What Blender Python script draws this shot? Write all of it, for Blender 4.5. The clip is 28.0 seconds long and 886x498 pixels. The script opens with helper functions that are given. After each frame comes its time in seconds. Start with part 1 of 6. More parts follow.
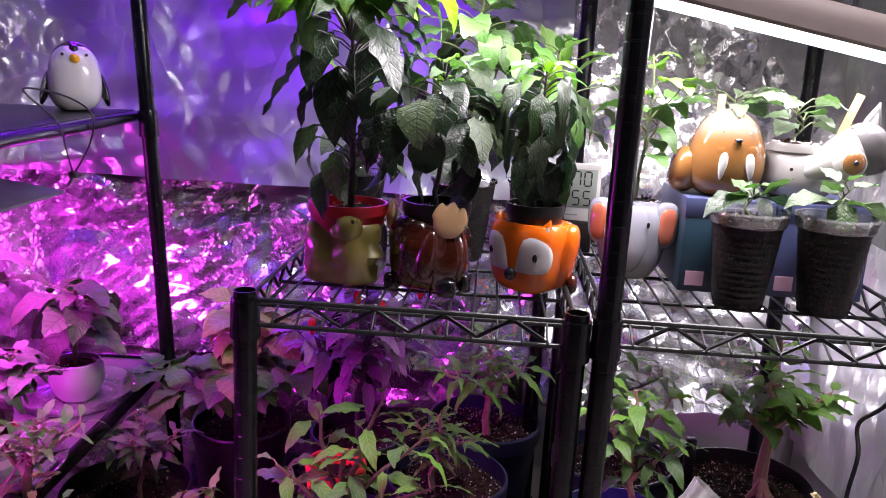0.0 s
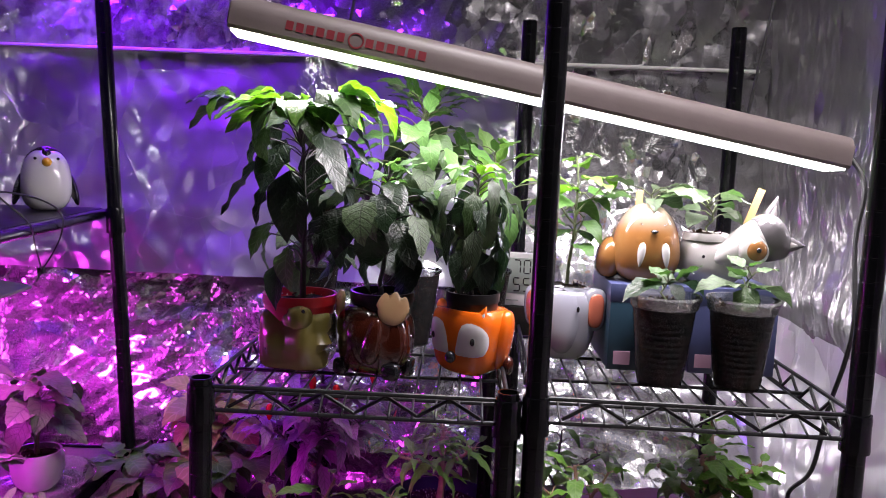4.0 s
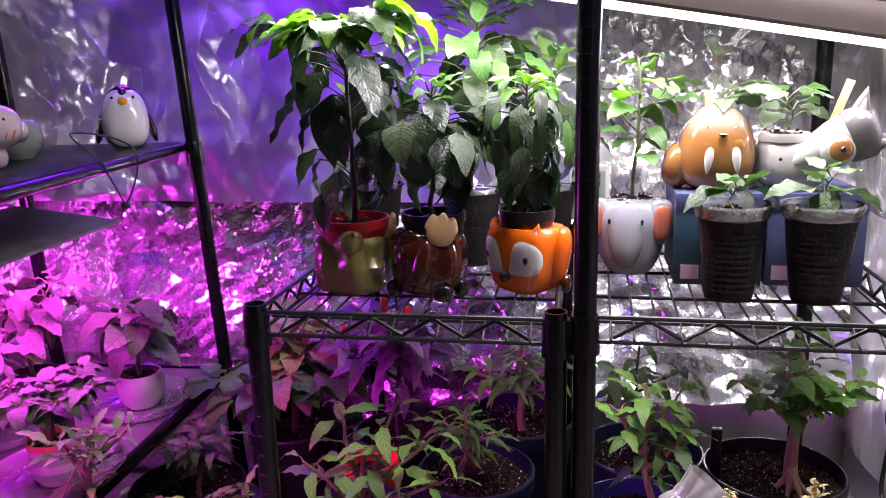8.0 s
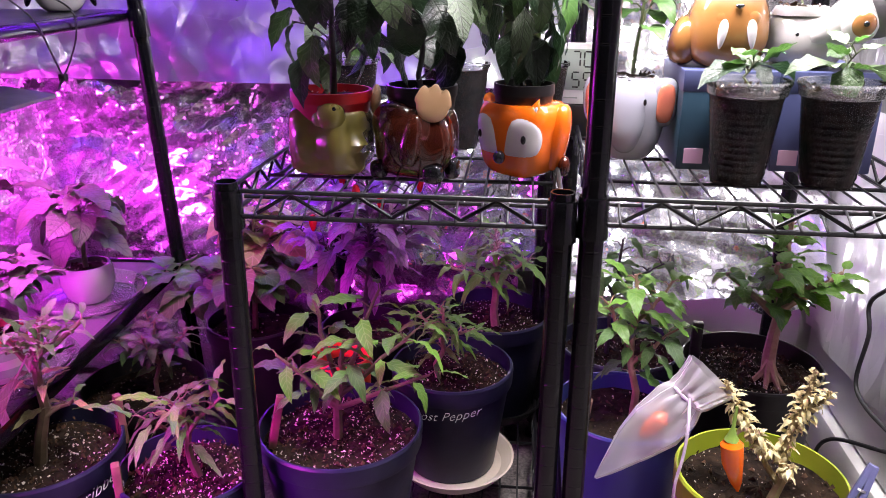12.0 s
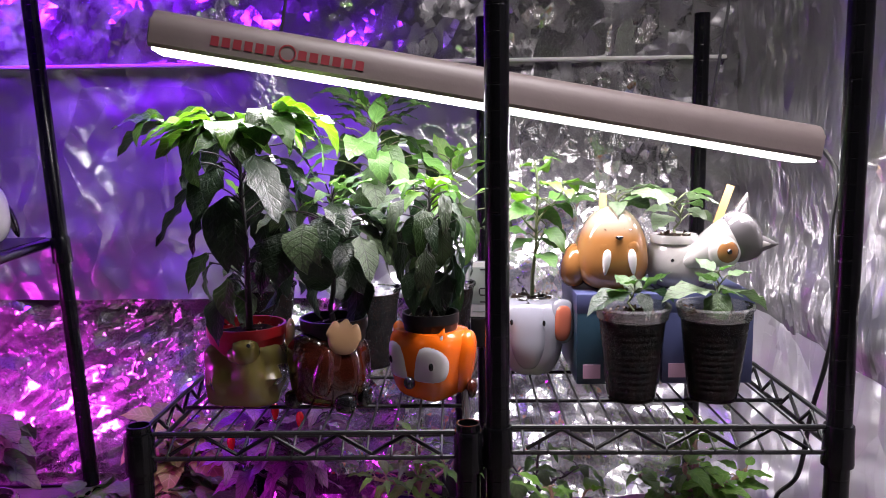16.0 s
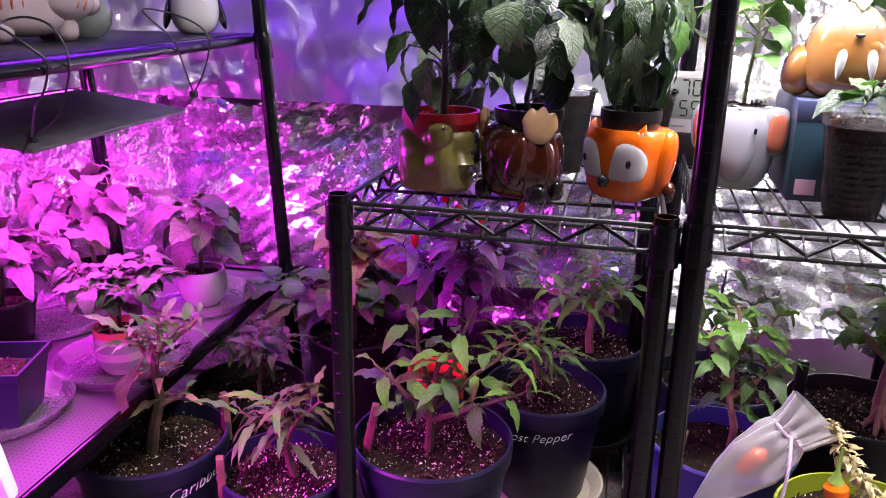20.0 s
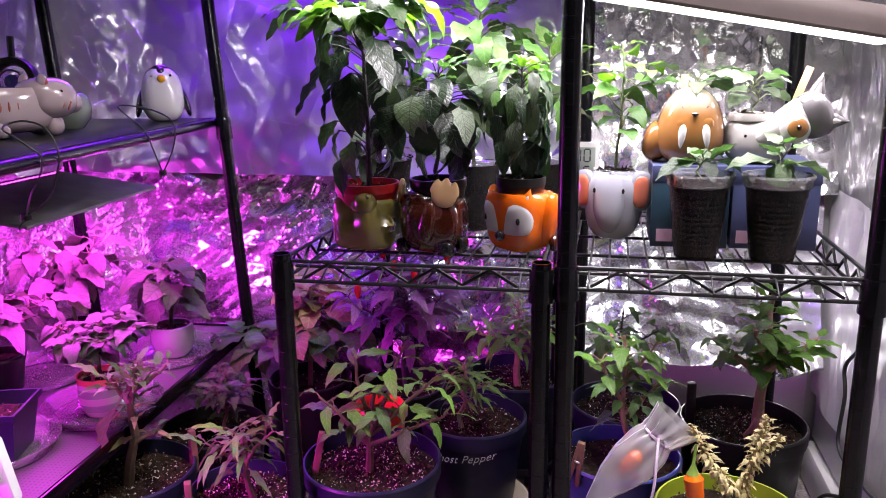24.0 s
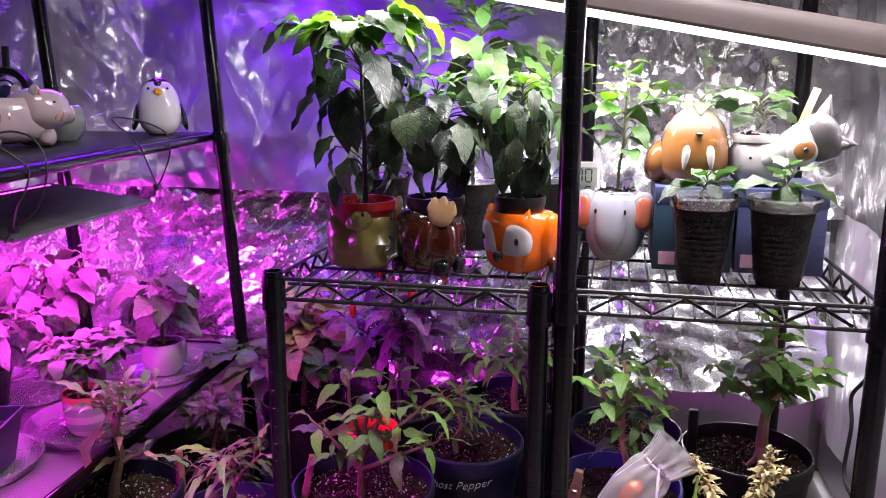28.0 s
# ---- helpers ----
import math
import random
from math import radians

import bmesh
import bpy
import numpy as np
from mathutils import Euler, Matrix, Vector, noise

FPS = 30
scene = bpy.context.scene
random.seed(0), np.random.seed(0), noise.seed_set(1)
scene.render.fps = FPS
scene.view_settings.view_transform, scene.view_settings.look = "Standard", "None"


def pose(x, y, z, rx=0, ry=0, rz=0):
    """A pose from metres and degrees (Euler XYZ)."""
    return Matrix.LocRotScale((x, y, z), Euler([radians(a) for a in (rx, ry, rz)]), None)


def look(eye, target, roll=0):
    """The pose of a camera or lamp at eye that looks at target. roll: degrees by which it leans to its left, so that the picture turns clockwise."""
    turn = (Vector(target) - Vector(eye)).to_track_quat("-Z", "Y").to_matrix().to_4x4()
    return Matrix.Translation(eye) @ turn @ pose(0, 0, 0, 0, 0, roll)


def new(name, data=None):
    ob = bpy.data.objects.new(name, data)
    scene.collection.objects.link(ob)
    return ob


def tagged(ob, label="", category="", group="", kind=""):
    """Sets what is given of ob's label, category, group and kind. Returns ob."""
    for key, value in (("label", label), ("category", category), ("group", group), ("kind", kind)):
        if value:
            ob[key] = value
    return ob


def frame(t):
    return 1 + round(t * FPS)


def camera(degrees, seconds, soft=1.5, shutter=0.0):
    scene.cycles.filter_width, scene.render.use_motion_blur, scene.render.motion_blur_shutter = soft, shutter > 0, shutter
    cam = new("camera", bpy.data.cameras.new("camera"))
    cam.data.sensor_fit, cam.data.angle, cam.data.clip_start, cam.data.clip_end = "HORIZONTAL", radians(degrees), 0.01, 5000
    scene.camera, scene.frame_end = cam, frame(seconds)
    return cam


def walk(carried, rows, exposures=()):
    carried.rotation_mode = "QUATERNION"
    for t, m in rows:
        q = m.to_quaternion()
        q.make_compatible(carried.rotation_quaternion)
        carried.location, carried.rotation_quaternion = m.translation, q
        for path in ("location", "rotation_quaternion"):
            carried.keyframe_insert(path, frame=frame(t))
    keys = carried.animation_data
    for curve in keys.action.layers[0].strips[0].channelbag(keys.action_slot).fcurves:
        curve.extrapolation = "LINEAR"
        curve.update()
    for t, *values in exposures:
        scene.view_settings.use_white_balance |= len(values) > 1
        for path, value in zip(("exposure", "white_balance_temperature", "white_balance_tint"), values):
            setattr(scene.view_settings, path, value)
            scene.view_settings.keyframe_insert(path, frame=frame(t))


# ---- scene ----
cam = camera(59.8, 28.0, 0.8)
PATH = [
    (0, (-0.118, -0.766, 0.831), (-0.258, 1.181, 0.394), 3.1),
    (0.5, (-0.093, -0.808, 0.85), (-0.146, 1.145, 0.419), 3.4),
    (1, (-0.082, -0.767, 0.824), (-0.065, 1.16, 0.287), 3.2),
    (1.5, (-0.099, -0.687, 0.793), (-0.035, 1.197, 0.127), 3.1),
    (2, (-0.098, -0.679, 0.779), (-0.048, 1.211, 0.126), 2.8),
    (2.5, (-0.104, -0.731, 0.816), (-0.083, 1.198, 0.289), 2.8),
    (3, (-0.096, -0.813, 0.838), (-0.133, 1.161, 0.519), 2.5),
    (3.5, (-0.084, -0.846, 0.852), (-0.169, 1.138, 0.614), 2.4),
    (5.5, (-0.072, -0.807, 0.854), (-0.084, 1.183, 0.647), 1.4),
    (6, (-0.059, -0.794, 0.869), (-0.054, 1.193, 0.646), 0.4),
    (6.5, (-0.011, -0.756, 0.878), (-0.036, 1.226, 0.607), -0.5),
    (7, (0.013, -0.724, 0.89), (-0.071, 1.247, 0.558), -1.7),
    (7.5, (0.022, -0.75, 0.875), (-0.17, 1.202, 0.483), -2.2),
    (8, (0.01, -0.807, 0.854), (-0.379, 1.106, 0.416), -1.6),
    (8.5, (-0.05, -0.81, 0.832), (-0.545, 1.068, 0.355), -0.7),
    (9, (-0.14, -0.792, 0.817), (-0.644, 1.072, 0.297), -0.0),
    (9.5, (-0.143, -0.763, 0.799), (-0.61, 1.091, 0.213), 0.4),
    (10, (-0.087, -0.713, 0.782), (-0.429, 1.145, 0.127), -0.6),
    (10.5, (-0.035, -0.719, 0.783), (-0.184, 1.146, 0.077), -0.5),
    (11, (-0.013, -0.733, 0.788), (-0.054, 1.136, 0.077), -0.4),
    (11.5, (-0.039, -0.744, 0.799), (-0.166, 1.125, 0.099), -0.0),
    (13.5, (-0.08, -0.759, 0.813), (-0.387, 1.154, 0.317), 0.7),
    (14, (-0.048, -0.753, 0.841), (-0.231, 1.192, 0.413), 0.2),
    (14.5, (-0.03, -0.752, 0.856), (-0.126, 1.211, 0.487), -0.4),
    (15, (-0.025, -0.746, 0.855), (-0.079, 1.229, 0.543), -0.7),
    (15.5, (-0.025, -0.758, 0.874), (-0.07, 1.223, 0.607), -0.8),
    (16, (-0.032, -0.778, 0.883), (-0.091, 1.206, 0.634), -0.7),
    (16.5, (-0.026, -0.779, 0.871), (-0.139, 1.202, 0.621), -0.7),
    (17, (-0.061, -0.756, 0.854), (-0.243, 1.21, 0.537), -0.7),
    (17.5, (-0.057, -0.77, 0.835), (-0.343, 1.17, 0.444), -0.3),
    (18, (-0.073, -0.765, 0.823), (-0.399, 1.159, 0.383), 0.5),
    (18.5, (-0.082, -0.771, 0.813), (-0.441, 1.136, 0.328), 1.9),
    (19, (-0.079, -0.784, 0.811), (-0.525, 1.095, 0.29), 1.4),
    (19.5, (-0.087, -0.782, 0.803), (-0.591, 1.072, 0.248), 1.0),
    (20, (-0.067, -0.775, 0.799), (-0.53, 1.076, 0.197), 0.9),
    (20.5, (-0.039, -0.773, 0.801), (-0.423, 1.079, 0.153), 0.4),
    (21, (-0.019, -0.777, 0.799), (-0.338, 1.079, 0.125), 0.0),
    (21.5, (-0.007, -0.799, 0.808), (-0.276, 1.066, 0.135), -0.2),
    (22, (0.01, -0.869, 0.839), (-0.249, 1.022, 0.241), -0.7),
    (22.5, (0.044, -0.94, 0.864), (-0.26, 0.982, 0.4), -1.3),
    (24.5, (0.05, -0.939, 0.832), (-0.389, 0.957, 0.37), -0.2),
    (25, (0.022, -0.899, 0.824), (-0.413, 0.97, 0.26), 0.2),
    (25.5, (0.042, -0.882, 0.811), (-0.426, 0.97, 0.217), -0.4),
    (26, (0.042, -0.88, 0.809), (-0.397, 0.973, 0.198), -0.4),
    (26.5, (0.027, -0.877, 0.822), (-0.384, 0.974, 0.186), -0.1),
    (27, (0.04, -0.882, 0.809), (-0.408, 0.985, 0.247), -0.4),
    (27.5, (0.047, -0.892, 0.817), (-0.399, 0.994, 0.324), -0.2),
    (28, (0.052, -0.912, 0.836), (-0.375, 0.998, 0.426), 0.1),
]
walk(cam, [(t, look(eye, target, roll)) for t, eye, target, roll in PATH], exposures=[
    (0, 0.55), (1, 0.77), (1.5, 1.07), (2, 1.07), (2.5, 0.77), (3, 0.47), (3.5, 0.26), (5.5, 0.11), (6.5, 0.15), (7.5, 0.31), (8, 0.41), (9, 0.51), (10, 0.86), (11, 1.21), (11.5, 1.13),
    (13.5, 0.66), (14, 0.53), (15, 0.29), (16.5, 0.13), (17, 0.24), (18, 0.47), (19, 0.62), (20, 0.81), (21, 1.07), (22, 0.92), (22.5, 0.72), (24.5, 0.57), (25, 0.78), (26, 0.88), (27, 0.83), (28, 0.63)])

# ---- world and lights ----
world = bpy.data.worlds.new("room_air")
scene.world = world
world.use_nodes = True
world.node_tree.nodes["Background"].inputs[0].default_value = (0.55, 0.5, 0.62, 1)
world.node_tree.nodes["Background"].inputs[1].default_value = 0.014


def area_lamp(name, matrix, size, size_y, watts, colour, spread=180):
    data = bpy.data.lights.new(name, "AREA")
    data.shape, data.size, data.size_y = "RECTANGLE", size, size_y
    data.energy, data.color, data.spread = watts, colour, radians(spread)
    ob = new(name, data)
    ob.matrix_world = matrix
    return ob


def basis(origin, xdir, up=(0, 0, 1)):
    """A pose whose x axis follows xdir and whose z axis is close to up."""
    x = Vector(xdir).normalized()
    y = Vector(up).cross(x).normalized()
    z = x.cross(y)
    return Matrix.Translation(origin) @ Matrix((x, y, z)).transposed().to_4x4()


# the white bar lamp over the wire racks
BAR_A, BAR_B = Vector((-0.390, 0.125, 1.007)), Vector((0.406, 0.225, 0.869))
BAR = basis((BAR_A + BAR_B) / 2, BAR_B - BAR_A) @ pose(0, 0, 0, -1.5)
BAR_LEN = (BAR_B - BAR_A).length
area_lamp("bar_light", BAR @ pose(0, 0, -0.0065), BAR_LEN - 0.02, 0.045, 5.4, (0.985, 0.885, 1.0))

# the magenta panel that hangs under the upper shelf by the left wall
UX, UY = Vector((-0.160, 0.9871, 0)), Vector((-0.9871, -0.160, 0))  # along and into the left rack
LEFT_NEAR, LEFT_FAR = Vector((-0.576, -0.350, 0)), Vector((-0.712, 0.488, 0))
PANEL = basis(Vector((-0.845, 0.125, 0.645)), (-0.09, 0.996, 0)) @ pose(0, 0, 0, 8)
area_lamp("panel_light", PANEL @ pose(0, 0, -0.012, 12), 0.34, 0.18, 10.8, (0.96, 0.030, 1.0))
# added magenta fill for the lower left pots; no lamp seen, assumed from the controller
area_lamp("magenta_fill_light", look((-0.70, -0.40, 0.52), (-0.36, 0.16, 0.12)), 0.30, 0.22, 1.4, (0.92, 0.03, 0.95), 66)
# unseen violet lamp above the same rack, inferred from the violet on the foil
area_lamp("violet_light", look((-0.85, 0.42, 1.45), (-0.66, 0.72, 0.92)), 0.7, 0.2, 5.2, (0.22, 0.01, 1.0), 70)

# unseen fill added above the racks to brighten the lower right pots and wall
area_lamp("overhead_fill_light", pose(0.36, -0.26, 2.40), 0.5, 0.5, 18.0, (1.0, 0.92, 0.96), 80)


# ---- materials ----
def material(name, colour, rough=0.5, metal=0.0, dark=None, scale=30.0, bump=0.0, bump_scale=None, spread=0.0,
             coat=0.0, detail=4.0, glow=0.0, through_light=0.0, spec=0.5, rough_var=0.0):
    m = bpy.data.materials.new(name)
    m.use_nodes = True
    n, k = m.node_tree.nodes, m.node_tree.links
    b = n["Principled BSDF"]
    b.inputs["Roughness"].default_value, b.inputs["Metallic"].default_value = rough, metal
    b.inputs["Coat Weight"].default_value, b.inputs["Coat Roughness"].default_value = coat, 0.06
    b.inputs["Specular IOR Level"].default_value = spec
    b.inputs["Base Color"].default_value = (*colour, 1)
    co = n.new("ShaderNodeTexCoord")
    if dark:
        noise_a, noise_b = n.new("ShaderNodeTexNoise"), n.new("ShaderNodeTexNoise")
        noise_a.inputs["Scale"].default_value, noise_b.inputs["Scale"].default_value = scale, scale * 0.17
        noise_a.inputs["Detail"].default_value = detail
        mixed, ramp, blend = n.new("ShaderNodeMath"), n.new("ShaderNodeMapRange"), n.new("ShaderNodeMix")
        mixed.operation = "ADD"
        blend.data_type = "RGBA"
        ramp.inputs["From Min"].default_value, ramp.inputs["From Max"].default_value = 0.75, 1.3
        for t in (noise_a, noise_b):
            k.new(co.outputs["Object"], t.inputs["Vector"])
        k.new(noise_a.outputs["Fac"], mixed.inputs[0])
        k.new(noise_b.outputs["Fac"], mixed.inputs[1])
        k.new(mixed.outputs[0], ramp.inputs["Value"])
        k.new(ramp.outputs[0], blend.inputs["Factor"])
        blend.inputs["A"].default_value, blend.inputs["B"].default_value = (*dark, 1), (*colour, 1)
        last = blend.outputs["Result"]
        if spread:
            info, hue, span = n.new("ShaderNodeObjectInfo"), n.new("ShaderNodeHueSaturation"), n.new("ShaderNodeMapRange")
            span.inputs["To Min"].default_value, span.inputs["To Max"].default_value = 1 - spread, 1 + spread
            k.new(info.outputs["Random"], span.inputs["Value"])
            k.new(span.outputs[0], hue.inputs["Value"])
            k.new(last, hue.inputs["Color"])
            last = hue.outputs["Color"]
        k.new(last, b.inputs["Base Color"])
        if rough_var:
            rr = n.new("ShaderNodeMapRange")
            rr.inputs["To Min"].default_value, rr.inputs["To Max"].default_value = rough - rough_var, rough + rough_var
            k.new(noise_b.outputs["Fac"], rr.inputs["Value"])
            k.new(rr.outputs[0], b.inputs["Roughness"])
    if bump:
        relief, height = n.new("ShaderNodeBump"), n.new("ShaderNodeTexNoise")
        height.inputs["Scale"].default_value, height.inputs["Detail"].default_value = bump_scale or scale, 5
        relief.inputs["Strength"].default_value, relief.inputs["Distance"].default_value = bump, 0.002
        k.new(co.outputs["Object"], height.inputs["Vector"])
        k.new(height.outputs["Fac"], relief.inputs["Height"])
        k.new(relief.outputs[0], b.inputs["Normal"])
    if glow:
        b.inputs["Emission Color"].default_value, b.inputs["Emission Strength"].default_value = (*colour, 1), glow
    return m


def leaf_material(name, colour, dark, vein, spread=0.25, rough=0.42, pucker=0.5, quilt=9):
    """A leaf blade: blotches, pale side veins, puckered relief, some light passing through."""
    m = bpy.data.materials.new(name)
    m.use_nodes = True
    n, k = m.node_tree.nodes, m.node_tree.links
    b = n["Principled BSDF"]
    b.inputs["Roughness"].default_value = rough
    co, sep = n.new("ShaderNodeTexCoord"), n.new("ShaderNodeSeparateXYZ")
    k.new(co.outputs["Generated"], sep.inputs[0])

    def op(kind, a, c):
        node = n.new("ShaderNodeMath")
        node.operation = kind
        for i, v in enumerate((a, c)):
            if isinstance(v, (int, float)):
                node.inputs[i].default_value = v
            else:
                k.new(v, node.inputs[i])
        return node.outputs[0]

    side = op("ABSOLUTE", op("SUBTRACT", sep.outputs[0], 0.5), 0)
    run = op("SUBTRACT", op("MULTIPLY", sep.outputs[1], 5.5), op("MULTIPLY", side, 3.5))
    wave = op("ABSOLUTE", op("SINE", op("MULTIPLY", run, 3.14159), 0), 0)
    veins = op("MINIMUM", op("MULTIPLY", wave, 2.4), op("MULTIPLY", side, 28.0))
    veins = op("MINIMUM", veins, 1.0)
    blot = n.new("ShaderNodeTexNoise")
    blot.inputs["Scale"].default_value = 45
    k.new(co.outputs["Object"], blot.inputs["Vector"])
    base, lined = n.new("ShaderNodeMix"), n.new("ShaderNodeMix")
    base.data_type = lined.data_type = "RGBA"
    k.new(blot.outputs["Fac"], base.inputs["Factor"])
    base.inputs["A"].default_value, base.inputs["B"].default_value = (*dark, 1), (*colour, 1)
    k.new(veins, lined.inputs["Factor"])
    lined.inputs["A"].default_value = (*vein, 1)
    k.new(base.outputs["Result"], lined.inputs["B"])
    info, hue, span = n.new("ShaderNodeObjectInfo"), n.new("ShaderNodeHueSaturation"), n.new("ShaderNodeMapRange")
    span.inputs["To Min"].default_value, span.inputs["To Max"].default_value = 1 - spread, 1 + spread * 1.4
    k.new(info.outputs["Random"], span.inputs["Value"])
    k.new(span.outputs[0], hue.inputs["Value"])
    k.new(lined.outputs["Result"], hue.inputs["Color"])
    k.new(hue.outputs["Color"], b.inputs["Base Color"])
    relief = n.new("ShaderNodeBump")
    relief.inputs["Strength"].default_value, relief.inputs["Distance"].default_value = pucker, 0.003
    lumps = n.new("ShaderNodeTexNoise")
    lumps.inputs["Scale"].default_value = quilt
    k.new(co.outputs["Generated"], lumps.inputs["Vector"])
    k.new(op("ADD", op("MULTIPLY", veins, 0.16), op("MULTIPLY", lumps.outputs["Fac"], 0.6)), relief.inputs["Height"])
    k.new(relief.outputs[0], b.inputs["Normal"])
    glass, add = n.new("ShaderNodeBsdfTranslucent"), n.new("ShaderNodeMixShader")
    bright = n.new("ShaderNodeHueSaturation")
    bright.inputs["Value"].default_value, bright.inputs["Saturation"].default_value = 1.5, 1.1
    k.new(hue.outputs["Color"], bright.inputs["Color"])
    k.new(bright.outputs["Color"], glass.inputs["Color"])
    add.inputs[0].default_value = 0.2
    k.new(b.outputs[0], add.inputs[1])
    k.new(glass.outputs[0], add.inputs[2])
    k.new(add.outputs[0], n["Material Output"].inputs["Surface"])
    return m


def foil_material(name, colour, rough, strength, scale, stretch=(1, 1, 1), dull=0.3, soft=0.5):
    """Crinkled metal foil: sharp facets from cells over soft folds."""
    m = bpy.data.materials.new(name)
    m.use_nodes = True
    n, k = m.node_tree.nodes, m.node_tree.links
    b = n["Principled BSDF"]
    b.inputs["Base Color"].default_value = (*colour, 1)
    b.inputs["Metallic"].default_value, b.inputs["Roughness"].default_value = 1.0, rough
    co, fit_ = n.new("ShaderNodeTexCoord"), n.new("ShaderNodeMapping")
    fit_.inputs["Scale"].default_value = stretch
    k.new(co.outputs["Object"], fit_.inputs["Vector"])
    warp, off = n.new("ShaderNodeTexNoise"), n.new("ShaderNodeVectorMath")
    warp.inputs["Scale"].default_value = scale * 0.6
    k.new(fit_.outputs[0], warp.inputs["Vector"])
    off.operation = "MULTIPLY_ADD"
    k.new(warp.outputs["Color"], off.inputs[0])
    off.inputs[1].default_value = (0.018, 0.018, 0.018)
    k.new(fit_.outputs[0], off.inputs[2])
    folds, total = n.new("ShaderNodeTexNoise"), n.new("ShaderNodeMath")
    folds.inputs["Scale"].default_value, folds.inputs["Detail"].default_value = scale * 0.35, 3
    k.new(off.outputs[0], folds.inputs["Vector"])
    total.operation = "MULTIPLY"
    k.new(folds.outputs["Fac"], total.inputs[0])
    total.inputs[1].default_value = 0.5
    height = total.outputs[0]
    for size, tilt in ((scale, 34.0), (scale * 2.6, 26.0)):
        # flat facets: each cell leans its own way
        cells, lean, away, slant, add_up = n.new("ShaderNodeTexVoronoi"), n.new("ShaderNodeVectorMath"), n.new("ShaderNodeVectorMath"), n.new("ShaderNodeVectorMath"), n.new("ShaderNodeMath")
        cells.inputs["Scale"].default_value = size
        k.new(off.outputs[0], cells.inputs["Vector"])
        lean.operation, away.operation, slant.operation, add_up.operation = "SUBTRACT", "SUBTRACT", "DOT_PRODUCT", "MULTIPLY_ADD"
        k.new(cells.outputs["Color"], lean.inputs[0])
        lean.inputs[1].default_value = (0.5, 0.5, 0.5)
        k.new(off.outputs[0], away.inputs[0])
        k.new(cells.outputs["Position"], away.inputs[1])
        k.new(lean.outputs[0], slant.inputs[0])
        k.new(away.outputs[0], slant.inputs[1])
        k.new(slant.outputs["Value"], add_up.inputs[0])
        add_up.inputs[1].default_value = tilt
        k.new(height, add_up.inputs[2])
        height = add_up.outputs[0]
    relief = n.new("ShaderNodeBump")
    relief.inputs["Strength"].default_value, relief.inputs["Distance"].default_value = strength, 0.012
    k.new(height, relief.inputs["Height"])
    k.new(relief.outputs[0], b.inputs["Normal"])
    haze, both = n.new("ShaderNodeBsdfPrincipled"), n.new("ShaderNodeMixShader")
    haze.inputs["Base Color"].default_value = (*colour, 1)
    haze.inputs["Metallic"].default_value, haze.inputs["Roughness"].default_value = 1.0, soft
    k.new(relief.outputs[0], haze.inputs["Normal"])
    both.inputs[0].default_value = dull
    k.new(b.outputs[0], both.inputs[1])
    k.new(haze.outputs[0], both.inputs[2])
    k.new(both.outputs[0], n["Material Output"].inputs["Surface"])
    return m


def glass_material(name, colour, rough, clear=0.6):
    """Thin clear plastic: mostly see-through with a glossy skin."""
    m = bpy.data.materials.new(name)
    m.use_nodes = True
    n, k = m.node_tree.nodes, m.node_tree.links
    b = n["Principled BSDF"]
    b.inputs["Base Color"].default_value, b.inputs["Roughness"].default_value = (*colour, 1), rough
    see, mix, shine, skin, edge = (n.new("ShaderNode" + w) for w in ("BsdfTransparent", "MixShader", "BsdfGlossy", "MixShader", "Fresnel"))
    shine.inputs["Roughness"].default_value = rough
    edge.inputs["IOR"].default_value = 1.22
    mix.inputs[0].default_value = clear
    k.new(b.outputs[0], mix.inputs[1])
    k.new(see.outputs[0], mix.inputs[2])
    k.new(edge.outputs[0], skin.inputs[0])
    k.new(mix.outputs[0], skin.inputs[1])
    k.new(shine.outputs[0], skin.inputs[2])
    k.new(skin.outputs[0], n["Material Output"].inputs["Surface"])
    return m


BLACK_STEEL = material("black_steel", (0.005, 0.005, 0.006), 0.2, 0.0, (0.003, 0.003, 0.004), 60, 0.04, 300, rough_var=0.06, spec=0.3)
BLACK_WIRE = material("black_wire", (0.011, 0.011, 0.012), 0.42, 0.0, (0.006, 0.006, 0.007), 120, spec=0.35)
BLACK_RUBBER = material("black_rubber", (0.012, 0.012, 0.013), 0.55, 0.0, (0.02, 0.02, 0.02), 60, 0.2, 200)
BLACK_BOARD = material("black_board", (0.014, 0.014, 0.015), 0.34, 0.0, (0.007, 0.007, 0.008), 14, 0.3, 60, rough_var=0.12, spec=0.07)
CARPET = material("grey_carpet", (0.32, 0.28, 0.26), 0.95, 0.0, (0.08, 0.07, 0.07), 170, 1.0, 260)
WHITE_WALL = material("white_wall", (0.75, 0.74, 0.73), 0.6, 0.0, (0.66, 0.65, 0.64), 8, 0.15, 160)
WHITE_GLOSS = material("white_gloss_board", (0.8, 0.8, 0.8), 0.25, 0.0, (0.7, 0.7, 0.71), 5, 0.2, 12)
TRIM_WHITE = material("trim_paint", (0.78, 0.77, 0.74), 0.4, 0.0, (0.66, 0.65, 0.62), 20, 0.1, 90)
FOIL_BACK = foil_material("crinkled_foil", (0.68, 0.67, 0.68), 0.13, 0.9, 25, (0.9, 1, 0.8), 0.25)
FOIL_SMOOTH = foil_material("smooth_foil", (0.76, 0.75, 0.77), 0.09, 0.5, 7, (1, 1, 0.6), 0.32)
